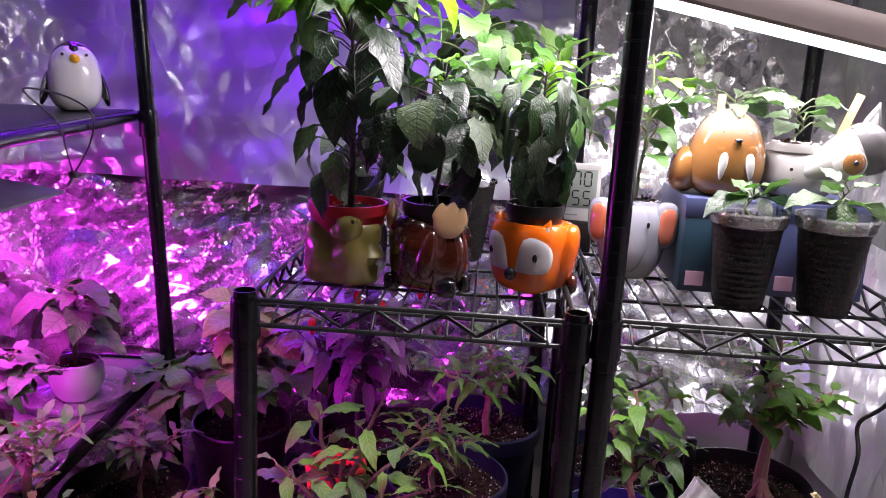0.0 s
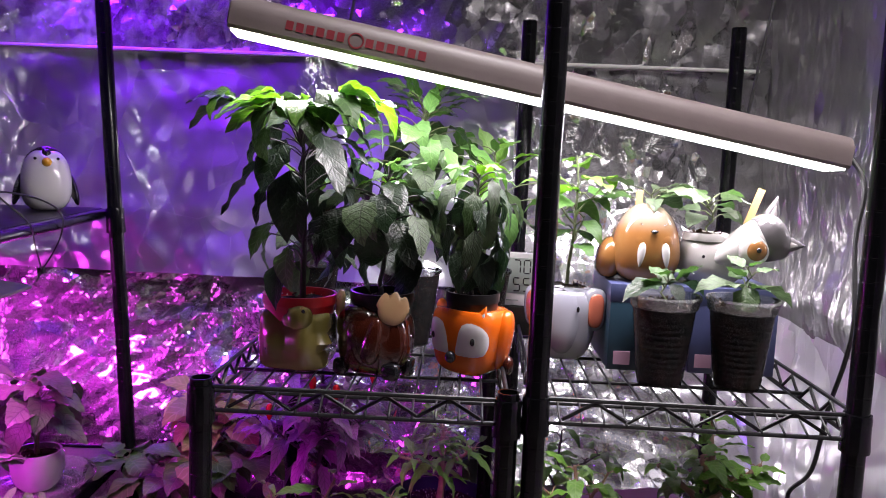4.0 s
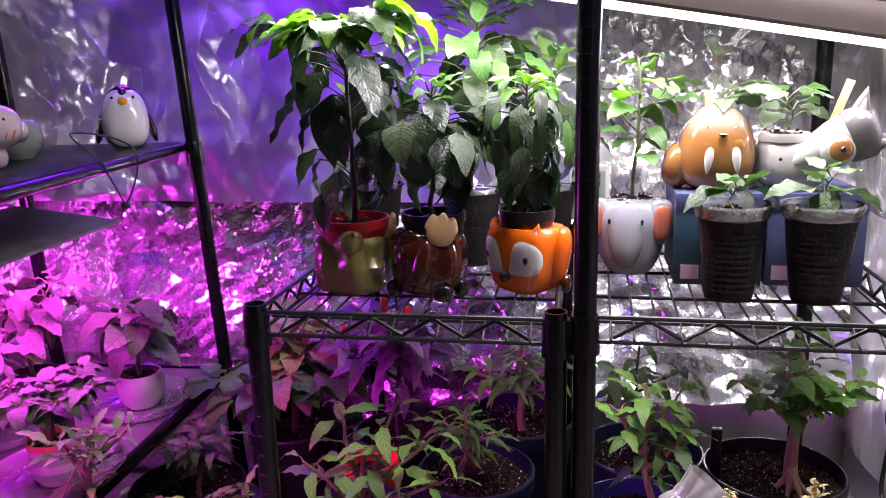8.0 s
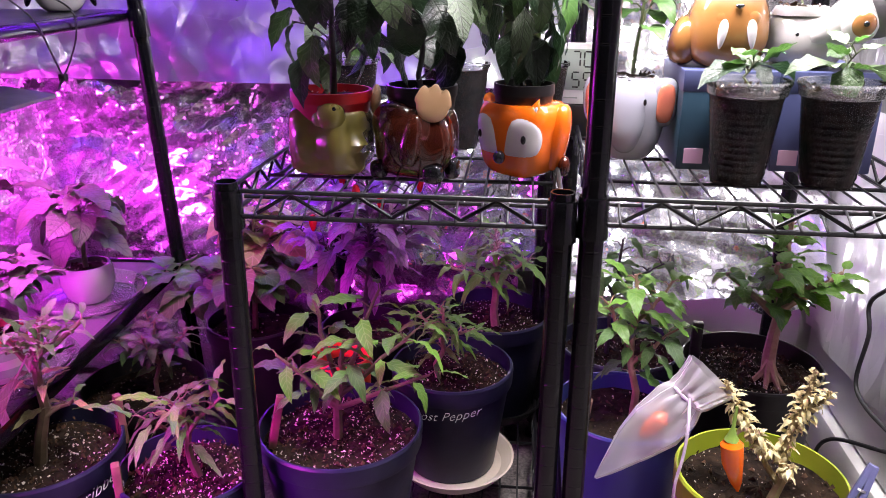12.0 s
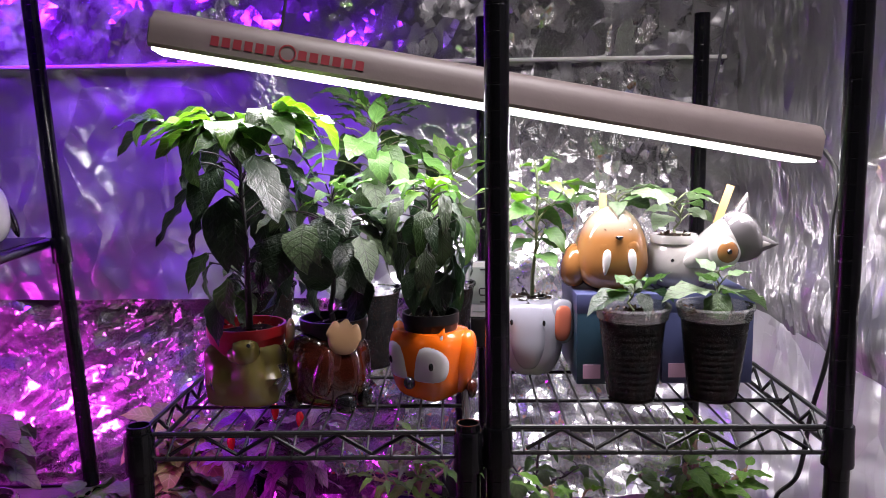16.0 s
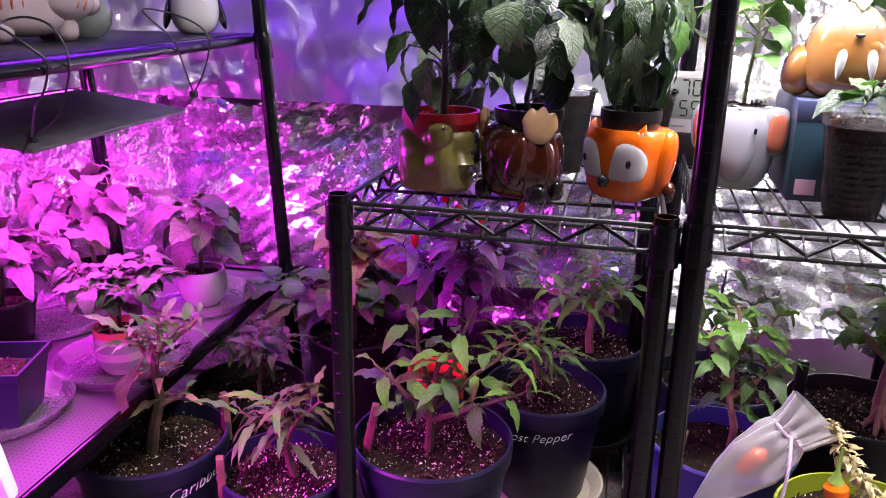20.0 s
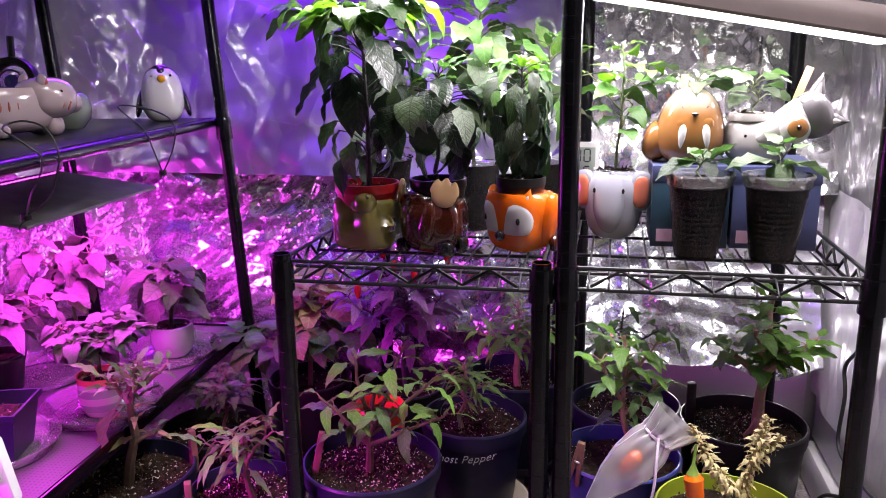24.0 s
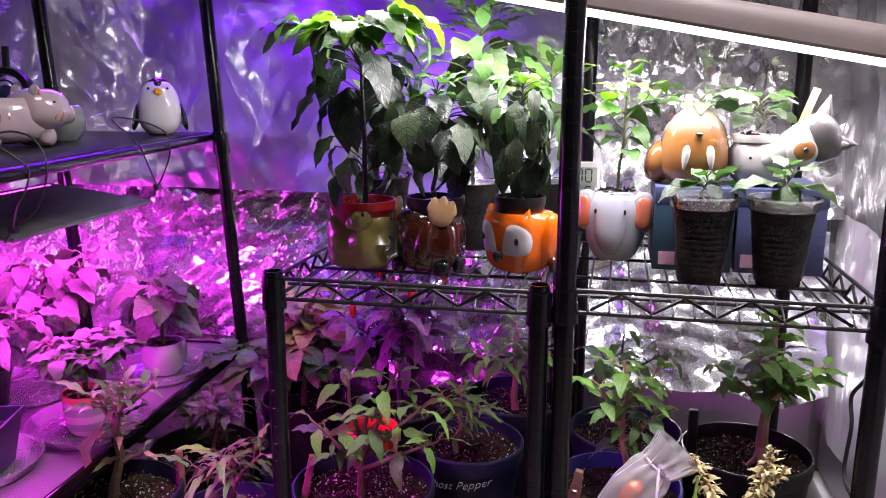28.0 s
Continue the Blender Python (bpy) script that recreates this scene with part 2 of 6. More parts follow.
FOIL_FOLD = foil_material("folded_foil", (0.78, 0.78, 0.79), 0.09, 0.55, 15, (0.8, 1, 1.2), 0.2)
FOIL_SIDE = foil_material("hanging_foil", (0.62, 0.61, 0.62), 0.13, 1.0, 32, (1, 1, 0.35), 0.35)
FOIL_SATIN = foil_material("satin_foil", (0.92, 0.92, 0.93), 0.17, 1.0, 13, (1, 1, 0.3), 0.6, 0.75)
# white housing given a grey-brown that stands for its shaded front
LAMP_CASE = material("lamp_case_shaded", (0.17, 0.135, 0.13), 0.5, 0.0, (0.14, 0.11, 0.105), 20, 0.05, 200)
LAMP_FACE = material("lamp_diffuser", (1.0, 0.97, 0.94), 0.4, glow=9.0)
LAMP_PRINT = material("red_print", (0.22, 0.02, 0.03), 0.5)
PANEL_CASE = material("panel_aluminium", (0.26, 0.25, 0.26), 0.5, 0.1, (0.15, 0.145, 0.15), 22, 0.1, 150)
PANEL_LED = material("panel_leds", (1.0, 0.2, 0.9), 0.4, glow=14.0)
SOIL = material("dark_soil", (0.03, 0.018, 0.011), 0.95, 0.0, (0.006, 0.004, 0.003), 90, 1.0, 190, spec=0.12)
SOIL_CHIP = material("bark_chips", (0.1, 0.055, 0.03), 0.9, 0.0, (0.02, 0.012, 0.008), 120, spec=0.15)
PERLITE = material("perlite", (0.78, 0.74, 0.68), 0.85, 0.0, (0.4, 0.3, 0.22), 60, 0.4, 200)
NAVY_PLASTIC = material("navy_plastic", (0.018, 0.018, 0.046), 0.40, 0.0, (0.010, 0.010, 0.028), 26, 0.15, 70, rough_var=0.1, spec=0.25)
BLUE_PLASTIC = material("blue_plastic", (0.03, 0.04, 0.2), 0.38, 0.0, (0.022, 0.028, 0.14), 14, 0.1, 60, rough_var=0.08)
BLACK_PLASTIC = material("black_plastic", (0.007, 0.007, 0.008), 0.36, 0.0, (0.013, 0.012, 0.012), 25, 0.15, 90, spec=0.35)
LIME_PLASTIC = material("lime_plastic", (0.36, 0.44, 0.03), 0.35, 0.0, (0.27, 0.34, 0.02), 10, 0.05, 80)
LILAC_PLASTIC = material("lilac_plastic", (0.55, 0.45, 0.55), 0.4, 0.0, (0.45, 0.36, 0.46), 12)
RED_PLASTIC = material("red_plastic", (0.5, 0.015, 0.02), 0.35, 0.0, (0.36, 0.01, 0.015), 20)
ORANGE_PLASTIC = material("orange_red_plastic", (0.7, 0.05, 0.02), 0.4, 0.0, (0.55, 0.04, 0.02), 20)
CREAM_PLASTIC = material("cream_plastic", (0.68, 0.6, 0.5), 0.4, 0.0, (0.55, 0.47, 0.38), 14)
CLEAR_PLASTIC = glass_material("clear_plastic", (0.7, 0.7, 0.72), 0.05, 0.97)
CLEAR_SAUCER = glass_material("clear_saucer_plastic", (0.6, 0.56, 0.6), 0.08, 0.86)
INK_WHITE = material("white_paint_pen", (0.82, 0.82, 0.82), 0.6)
BARK = material("green_brown_bark", (0.16, 0.11, 0.06), 0.75, 0.0, (0.07, 0.06, 0.03), 70, 0.6, 120)
BARK_PALE = material("pale_bark", (0.4, 0.27, 0.18), 0.75, 0.0, (0.22, 0.13, 0.08), 60, 0.7, 110)
BARK_GREEN = material("green_stem", (0.1, 0.13, 0.04), 0.6, 0.0, (0.05, 0.06, 0.03), 60, 0.3, 120)
BARK_DARK = material("dark_purple_stem", (0.035, 0.02, 0.03), 0.6, 0.0, (0.02, 0.02, 0.02), 60, 0.3, 120)
BARK_DRY = material("dry_stem", (0.42, 0.34, 0.18), 0.8, 0.0, (0.3, 0.22, 0.1), 60, 0.6, 120)
# leaf tones carry lamp light: dark ones hang low, bright ones sit near the bar
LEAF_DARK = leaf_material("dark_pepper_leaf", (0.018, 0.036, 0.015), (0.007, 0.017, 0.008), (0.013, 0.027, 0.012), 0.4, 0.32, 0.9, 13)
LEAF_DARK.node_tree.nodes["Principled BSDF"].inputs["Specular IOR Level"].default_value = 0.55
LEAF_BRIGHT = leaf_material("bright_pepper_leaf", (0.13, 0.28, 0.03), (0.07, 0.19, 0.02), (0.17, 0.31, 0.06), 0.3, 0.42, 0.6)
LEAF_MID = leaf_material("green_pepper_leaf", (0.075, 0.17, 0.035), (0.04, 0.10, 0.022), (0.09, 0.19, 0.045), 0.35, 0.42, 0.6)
LEAF_TOP = leaf_material("lamp_lit_pepper_leaf", (0.048, 0.098, 0.024), (0.026, 0.06, 0.016), (0.058, 0.112, 0.032), 0.45, 0.33, 0.8, 13)
LEAF_OLIVE = leaf_material("olive_pepper_leaf", (0.24, 0.23, 0.07), (0.14, 0.16, 0.045), (0.28, 0.27, 0.11), 0.35, 0.45, 0.5)
LEAF_PALE = leaf_material("pale_downy_leaf", (0.07, 0.105, 0.048), (0.036, 0.06, 0.027), (0.028, 0.038, 0.021), 0.35, 0.5, 0.8, 12)
# purple raised towards magenta in place of panel light that doesn't reach it
LEAF_PURPLE_LIT = leaf_material("magenta_lit_purple_leaf", (0.30, 0.12, 0.29), (0.15, 0.06, 0.15), (0.11, 0.06, 0.1), 0.3, 0.4, 0.5)
LEAF_YELLOW = leaf_material("yellowing_leaf", (0.4, 0.3, 0.03), (0.28, 0.22, 0.03), (0.45, 0.38, 0.1), 0.25, 0.45, 0.5)
LEAF_DRY = leaf_material("straw_dry_leaf", (0.78, 0.7, 0.42), (0.62, 0.54, 0.27), (0.72, 0.65, 0.42), 0.2, 0.7, 0.6)
ORANGE_PEPPER = material("orange_pepper_skin", (0.85, 0.16, 0.005), 0.22, 0.0, (0.75, 0.09, 0.004), 25, coat=0.3)
RED_PEPPER = material("red_pepper_skin", (0.6, 0.01, 0.02), 0.25, 0.0, (0.45, 0.008, 0.012), 25, coat=0.3)
PEPPER_GREEN = material("pepper_stalk", (0.2, 0.3, 0.05), 0.5, 0.0, (0.12, 0.2, 0.03), 60)
CERAMIC = dict(coat=0.8, rough=0.16)
CER_GREEN = material("olive_green_glaze", (0.25, 0.20, 0.055), dark=(0.16, 0.135, 0.035), scale=22, bump=0.15, bump_scale=40, **CERAMIC)
CER_BROWN = material("brown_glaze", (0.070, 0.013, 0.006), dark=(0.028, 0.006, 0.004), scale=14, **CERAMIC)
CER_TAN = material("tan_glaze", (0.6, 0.4, 0.22), dark=(0.5, 0.3, 0.15), scale=20, **CERAMIC)
CER_BLACK = material("black_glaze", (0.008, 0.008, 0.01), dark=(0.015, 0.014, 0.016), scale=30, **CERAMIC)
CER_ORANGE = material("orange_glaze", (0.8, 0.16, 0.008), dark=(0.7, 0.11, 0.006), scale=9, **CERAMIC)
CER_WHITE = material("white_glaze", (0.66, 0.64, 0.63), dark=(0.56, 0.54, 0.53), scale=10, **CERAMIC)
CER_BONE = material("bone_white_glaze", (0.52, 0.50, 0.48), dark=(0.43, 0.41, 0.39), scale=12, **CERAMIC)
# white elephant glaze darkened for the shade under the leaves
CER_PEARL = material("shaded_pearl_glaze", (0.35, 0.35, 0.4), dark=(0.29, 0.29, 0.34), scale=10, **CERAMIC)
CER_GREY = material("grey_glaze", (0.14, 0.13, 0.135), dark=(0.095, 0.09, 0.092), scale=12, **CERAMIC)
CER_CORAL = material("coral_glaze", (0.55, 0.17, 0.10), dark=(0.46, 0.12, 0.075), scale=15, **CERAMIC)
CER_AMBER = material("amber_glaze", (0.31, 0.145, 0.05), dark=(0.21, 0.085, 0.028), scale=14, **CERAMIC)
CER_WALRUS = material("amber_and_cream_glaze", (0.33, 0.15, 0.046), dark=(0.25, 0.11, 0.033), scale=16, **CERAMIC)


def cream_above(m, low, high, cream):
    """A second glaze poured over the upper part of a pot: it thins out between two heights."""
    n, k = m.node_tree.nodes, m.node_tree.links
    b = n["Principled BSDF"]
    below = b.inputs["Base Color"].links[0].from_socket
    co, sep, fade, mix = n.new("ShaderNodeTexCoord"), n.new("ShaderNodeSeparateXYZ"), n.new("ShaderNodeMapRange"), n.new("ShaderNodeMix")
    k.new(co.outputs["Object"], sep.inputs[0])
    k.new(sep.outputs[2], fade.inputs["Value"])
    fade.interpolation_type = "SMOOTHSTEP"
    fade.inputs["From Min"].default_value, fade.inputs["From Max"].default_value = low, high
    mix.data_type = "RGBA"
    mix.inputs["B"].default_value = (*cream, 1)
    k.new(fade.outputs[0], mix.inputs["Factor"])
    k.new(below, mix.inputs["A"])
    k.new(mix.outputs["Result"], b.inputs["Base Color"])


cream_above(CER_WALRUS, 0.066, 0.090, (0.26, 0.205, 0.15))
CER_PINK = material("pale_pink_glaze", (0.50, 0.40, 0.41), dark=(0.42, 0.33, 0.34), scale=12, **CERAMIC)
CER_YELLOW = material("yellow_glaze", (0.85, 0.42, 0.02), dark=(0.75, 0.34, 0.015), scale=30, **CERAMIC)
SOIL_WET = material("wet_soil", (0.034, 0.016, 0.013), 0.7, 0.0, (0.002, 0.0015, 0.0015), 75, 1.0, 200, spec=0.1)
CUP_RIM = glass_material("cup_rim_plastic", (0.8, 0.8, 0.82), 0.06, 0.83)
CER_SAGE = material("sage_glaze", (0.26, 0.29, 0.25), dark=(0.20, 0.23, 0.20), scale=18, **CERAMIC)
CER_INDIGO = material("indigo_glaze", (0.06, 0.05, 0.22), dark=(0.04, 0.03, 0.14), scale=40, **CERAMIC)
CER_CREAM = material("cream_glaze", (0.48, 0.45, 0.36), dark=(0.4, 0.37, 0.28), scale=12, **CERAMIC)
CER_RIM = material("raw_clay_base", (0.55, 0.32, 0.2), 0.7, dark=(0.45, 0.26, 0.16), scale=30)
CARD_BLUE = material("blue_card", (0.06, 0.07, 0.16), 0.45, dark=(0.045, 0.055, 0.13), scale=6)
CARD_TEAL = material("teal_card", (0.02, 0.055, 0.085), 0.45, dark=(0.015, 0.04, 0.065), scale=6)
CARD_PINK = material("pink_label", (0.5, 0.3, 0.42), 0.5)
CARD_RED = material("red_card_print", (0.5, 0.06, 0.05), 0.5)
WOOD = material("clothespin_wood", (0.17, 0.09, 0.055), 0.7, dark=(0.09, 0.045, 0.028), scale=60, bump=0.3, bump_scale=120)
WOOD_PALE = material("pale_wood_stick", (0.42, 0.28, 0.10), 0.65, dark=(0.34, 0.21, 0.07), scale=60, bump=0.2, bump_scale=120)
PIN_PURPLE = material("slate_purple_plastic", (0.14, 0.15, 0.3), 0.45, dark=(0.1, 0.1, 0.22), scale=30)
STEEL = material("spring_steel", (0.6, 0.6, 0.62), 0.3, 1.0)
ORGANZA = glass_material("white_organza", (0.95, 0.9, 0.94), 0.6, 0.70)
RIBBON = material("white_ribbon", (0.75, 0.62, 0.78), 0.4)
CABLE_WHITE = material("white_cable", (0.75, 0.75, 0.76), 0.4)
SCREEN_GREY = material("lcd_grey", (0.25, 0.28, 0.25), 0.3)
# dark colour standing in for an unlit room in the foil's reflections
ROOM_SHADE = material("room_shade_colour", (0.07, 0.065, 0.07), 0.9, dark=(0.05, 0.045, 0.05), scale=3)


def perforated(name, colour, hole, pitch):
    """Sheet steel pierced by rows of small round holes."""
    m = material(name, colour, 0.5, 0.1, spec=0.15)
    n, k = m.node_tree.nodes, m.node_tree.links
    co, cells, ramp, mix = n.new("ShaderNodeTexCoord"), n.new("ShaderNodeTexVoronoi"), n.new("ShaderNodeMapRange"), n.new("ShaderNodeMix")
    cells.inputs["Scale"].default_value, cells.inputs["Randomness"].default_value = 1 / pitch, 0.0
    ramp.inputs["From Min"].default_value, ramp.inputs["From Max"].default_value = 0.30, 0.38
    mix.data_type = "RGBA"
    mix.inputs["A"].default_value, mix.inputs["B"].default_value = (*hole, 1), (*colour, 1)
    k.new(co.outputs["Object"], cells.inputs["Vector"])
    k.new(cells.outputs["Distance"], ramp.inputs["Value"])
    k.new(ramp.outputs[0], mix.inputs["Factor"])
    k.new(mix.outputs["Result"], n["Principled BSDF"].inputs["Base Color"])
    return m


TRAY_MESH = perforated("steel_mesh", (0.075, 0.065, 0.075), (0.012, 0.011, 0.012), 0.0065)


# ---- mesh helpers ----
class Geo:
    """Vertices, faces and the material slot of each face, gathered into one mesh."""

    def __init__(self):
        self.v, self.f, self.m, self.runs = [], [], [], []

    def add(self, verts, faces, slot=0, mat=None):
        o = len(self.v)
        self.v += [tuple(mat @ Vector(p)) for p in verts] if mat else [tuple(p) for p in verts]
        self.f += [tuple(i + o for i in q) for q in faces]
        self.m += [slot] * len(faces)
        self.runs.append((o, len(self.v), len(self.f) - len(faces), len(self.f), slot))
        return self

    def lathe(self, profile, seg=24, slot=0, mat=None, close=False):
        """profile: (radius, height) pairs turned round z."""
        verts, faces, n = [], [], len(profile)
        for s in range(seg):
            a = 2 * math.pi * s / seg
            verts += [(r * math.cos(a), r * math.sin(a), z) for r, z in profile]
        for s in range(seg):
            t = (s + 1) % seg
            faces += [(s * n + i, t * n + i, t * n + i + 1, s * n + i + 1) for i in range(n - 1)]
        if close:
            faces += [tuple(s * n for s in reversed(range(seg))), tuple(s * n + n - 1 for s in range(seg))]
        return self.add(verts, faces, slot, mat)

    def tube(self, points, radius, seg=8, slot=0, caps=True):
        """A round tube along points; radius: one number or one for each point."""
        pts = [Vector(p) for p in points]
        rad = radius if isinstance(radius, (list, tuple)) else [radius] * len(pts)
        verts, faces = [], []
        side = None
        for i, p in enumerate(pts):
            way = (pts[min(i + 1, len(pts) - 1)] - pts[max(i - 1, 0)]).normalized()
            if side is None:
                side = way.orthogonal().normalized()
            side = (side - way * side.dot(way)).normalized()
            other = way.cross(side)
            for s in range(seg):
                a = 2 * math.pi * s / seg
                verts.append(p + rad[i] * (math.cos(a) * side + math.sin(a) * other))
        for i in range(len(pts) - 1):
            for s in range(seg):
                t = (s + 1) % seg
                faces.append((i * seg + s, i * seg + t, (i + 1) * seg + t, (i + 1) * seg + s))
        if caps:
            faces += [tuple(reversed(range(seg))), tuple((len(pts) - 1) * seg + s for s in range(seg))]
        return self.add(verts, faces, slot)

    def box(self, a, b, slot=0, mat=None, bevel=0.0):
        """A block between two corners with chamfered edges."""
        (x0, y0, z0), (x1, y1, z1), c = a, b, bevel
        if not c:
            verts = [(x, y, z) for z in (z0, z1) for y in (y0, y1) for x in (x0, x1)]
            return self.add(verts, [(0, 2, 3, 1), (4, 5, 7, 6), (0, 1, 5, 4), (2, 6, 7, 3), (0, 4, 6, 2), (1, 3, 7, 5)], slot, mat)
        bm = bmesh.new()
        bmesh.ops.create_cube(bm, size=1)
        for p in bm.verts:
            p.co = Vector(((x0 + x1) / 2 + p.co.x * (x1 - x0), (y0 + y1) / 2 + p.co.y * (y1 - y0), (z0 + z1) / 2 + p.co.z * (z1 - z0)))
        bmesh.ops.bevel(bm, geom=bm.edges[:], offset=c, segments=2, affect="EDGES", profile=0.5)
        bm.verts.index_update()
        self.add([p.co[:] for p in bm.verts], [[p.index for p in f.verts] for f in bm.faces], slot, mat)
        bm.free()
        return self

    def blob(self, centre, size, slot=0, mat=None, power=2.0, seg=20, rings=12, shape=None):
        """An ellipsoid; power over 2 makes it boxier; shape(p) may bend the unit form."""
        verts, faces = [(0, 0, -1)], []

        def bulge(c):
            return math.copysign(abs(c) ** (2 / power), c)

        for r in range(1, rings):
            b = math.pi * (r / rings - 0.5)
            for s in range(seg):
                a = 2 * math.pi * s / seg
                verts.append((bulge(math.cos(b)) * bulge(math.cos(a)), bulge(math.cos(b)) * bulge(math.sin(a)), bulge(math.sin(b))))
        verts.append((0, 0, 1))
        last = len(verts) - 1
        for s in range(seg):
            t = (s + 1) % seg
            faces.append((0, 1 + t, 1 + s))
            faces.append((last, last - seg + s, last - seg + t))
            for r in range(rings - 2):
                faces.append((1 + r * seg + s, 1 + r * seg + t, 1 + (r + 1) * seg + t, 1 + (r + 1) * seg + s))
        if shape:
            verts = [shape(Vector(p)) for p in verts]
        verts = [Vector((p[0] * size[0], p[1] * size[1], p[2] * size[2])) for p in verts]
        move = Matrix.Translation(centre)
        if mat:
            move = move @ mat
        return self.add(verts, faces, slot, move)

    def mesh(self, name, mats, smooth=True):
        me = bpy.data.meshes.new(name)
        me.from_pydata(self.v, [], self.f)
        for m in mats if isinstance(mats, (list, tuple)) else [mats]:
            me.materials.append(m)
        me.polygons.foreach_set("material_index", self.m)
        me.polygons.foreach_set("use_smooth", [smooth] * len(self.f))
        me.update()
        return me


def sharp(me, degrees=35):
    """Keep edges crisp where two faces meet at a wide angle."""
    bm = bmesh.new()
    bm.from_mesh(me)
    for e in bm.edges:
        e.smooth = len(e.link_faces) == 2 and e.calc_face_angle(0) < radians(degrees)
    bm.to_mesh(me)
    bm.free()
    return me


def smooth(points, n=6):
    """A rounded line through the points."""
    p = [Vector(q) for q in points]
    p = [2 * p[0] - p[1]] + p + [2 * p[-1] - p[-2]]
    out = []
    for a, b, c, d in zip(p, p[1:], p[2:], p[3:]):
        for i in range(n):
            t = i / n
            out.append(0.5 * (2 * b + (c - a) * t + (2 * a - 5 * b + 4 * c - d) * t * t + (3 * b - a - 3 * c + d) * t ** 3))
    return out + [p[-2]]


def part(name, geo, mats, parent=None, label="", smooth=True, at=None, crisp=True):
    """Links a mesh under a thing or under a part."""
    me = geo if isinstance(geo, bpy.types.Mesh) else geo.mesh(name, mats, smooth)
    if smooth and crisp and not isinstance(geo, bpy.types.Mesh):
        sharp(me)
    ob = new(name, me)
    if parent:
        ob.parent = parent
    if at is not None:
        ob.matrix_local = at
    return tagged(ob, label) if label else ob


def thing(name, at, label, category, group=""):
    ob = new(name)
    ob.empty_display_size = 0.02
    ob.matrix_world = at if isinstance(at, Matrix) else Matrix.Translation(at)
    return tagged(ob, label, category, group)


def one(name, geo, mats, label, category, group="", at=None, smooth=True, kind=""):
    ob = part(name, geo, mats, None, "", smooth)
    if at is not None:
        ob.matrix_world = at
    return tagged(ob, label, category, group, kind)


def setting(name, geo, mats, label, category, smooth=False):
    return one(name, geo, mats, label, category, smooth=smooth, kind="structure")


# ---- the large structure ----
BACK_Y, RIGHT_X = 0.68, 0.48
setting("floor", Geo().add([(-3, -3, 0), (1.8, -3, 0), (1.8, 1.2, 0), (-3, 1.2, 0)], [(0, 1, 2, 3)]), CARPET, "short grey-brown loop carpet floor", "floor")
setting("wall_back", Geo().box((-3, BACK_Y + 0.012, 0), (1.8, BACK_Y + 0.13, 2.5)), WHITE_WALL, "painted white wall behind the foil", "wall")
setting("wall_right", Geo().box((RIGHT_X + 0.012, -0.9, 0), (RIGHT_X + 0.13, BACK_Y + 0.012, 2.5)), WHITE_WALL, "painted white side wall behind the foil", "wall")
WALL_LEFT = basis((-1.18, 0.44, 0), UX)
setting("wall_left", Geo().box((-0.95, 0.012, 0), (0.6, 0.12, 2.5), mat=WALL_LEFT), WHITE_WALL, "painted white wall behind the left rack", "wall")
# room walls and ceiling out of view, added to keep the foil's reflections dark
setting("wall_room_left", Geo().box((-3.1, -3, 0), (-3, 0.76, 2.5)), ROOM_SHADE, "unseen plain room wall, coloured dark for the foil to mirror", "wall")
setting("wall_room_right", Geo().box((1.8, -3, 0), (1.9, 1.2, 2.5)), ROOM_SHADE, "unseen plain room wall, coloured dark for the foil to mirror", "wall")
setting("wall_room_behind", Geo().box((-3, -3.1, 0), (1.8, -3, 2.5)), ROOM_SHADE, "unseen plain room wall, coloured dark for the foil to mirror", "wall")
setting("ceiling", Geo().box((-3, -3, 2.5), (1.8, 1.2, 2.6)), ROOM_SHADE, "unseen plain ceiling, coloured dark for the foil to mirror", "ceiling")


def crumple(a, b, seed, folds=8):
    """Height of a crumpled sheet at (a, b): straight folds at random slants, bent a little, that meet in flat facets."""
    rnd = random.Random(seed)
    a += 0.014 * noise.noise(Vector((a * 7, b * 7, seed)))
    b += 0.014 * noise.noise(Vector((a * 7, b * 7, seed + 9.5)))
    total = 0.0
    for k in range(folds):
        turn, pace = rnd.uniform(0, math.pi), 4.0 * 1.42 ** k
        t = (a * math.cos(turn) + b * math.sin(turn) * 1.15) * pace + rnd.random()
        patch = max(0.0, 0.35 + 1.1 * noise.noise(Vector((a * 4, b * 4, seed + k * 3.1))))
        total += abs((t % 1.0) - 0.5) / pace * patch * 0.9 ** k
    return total


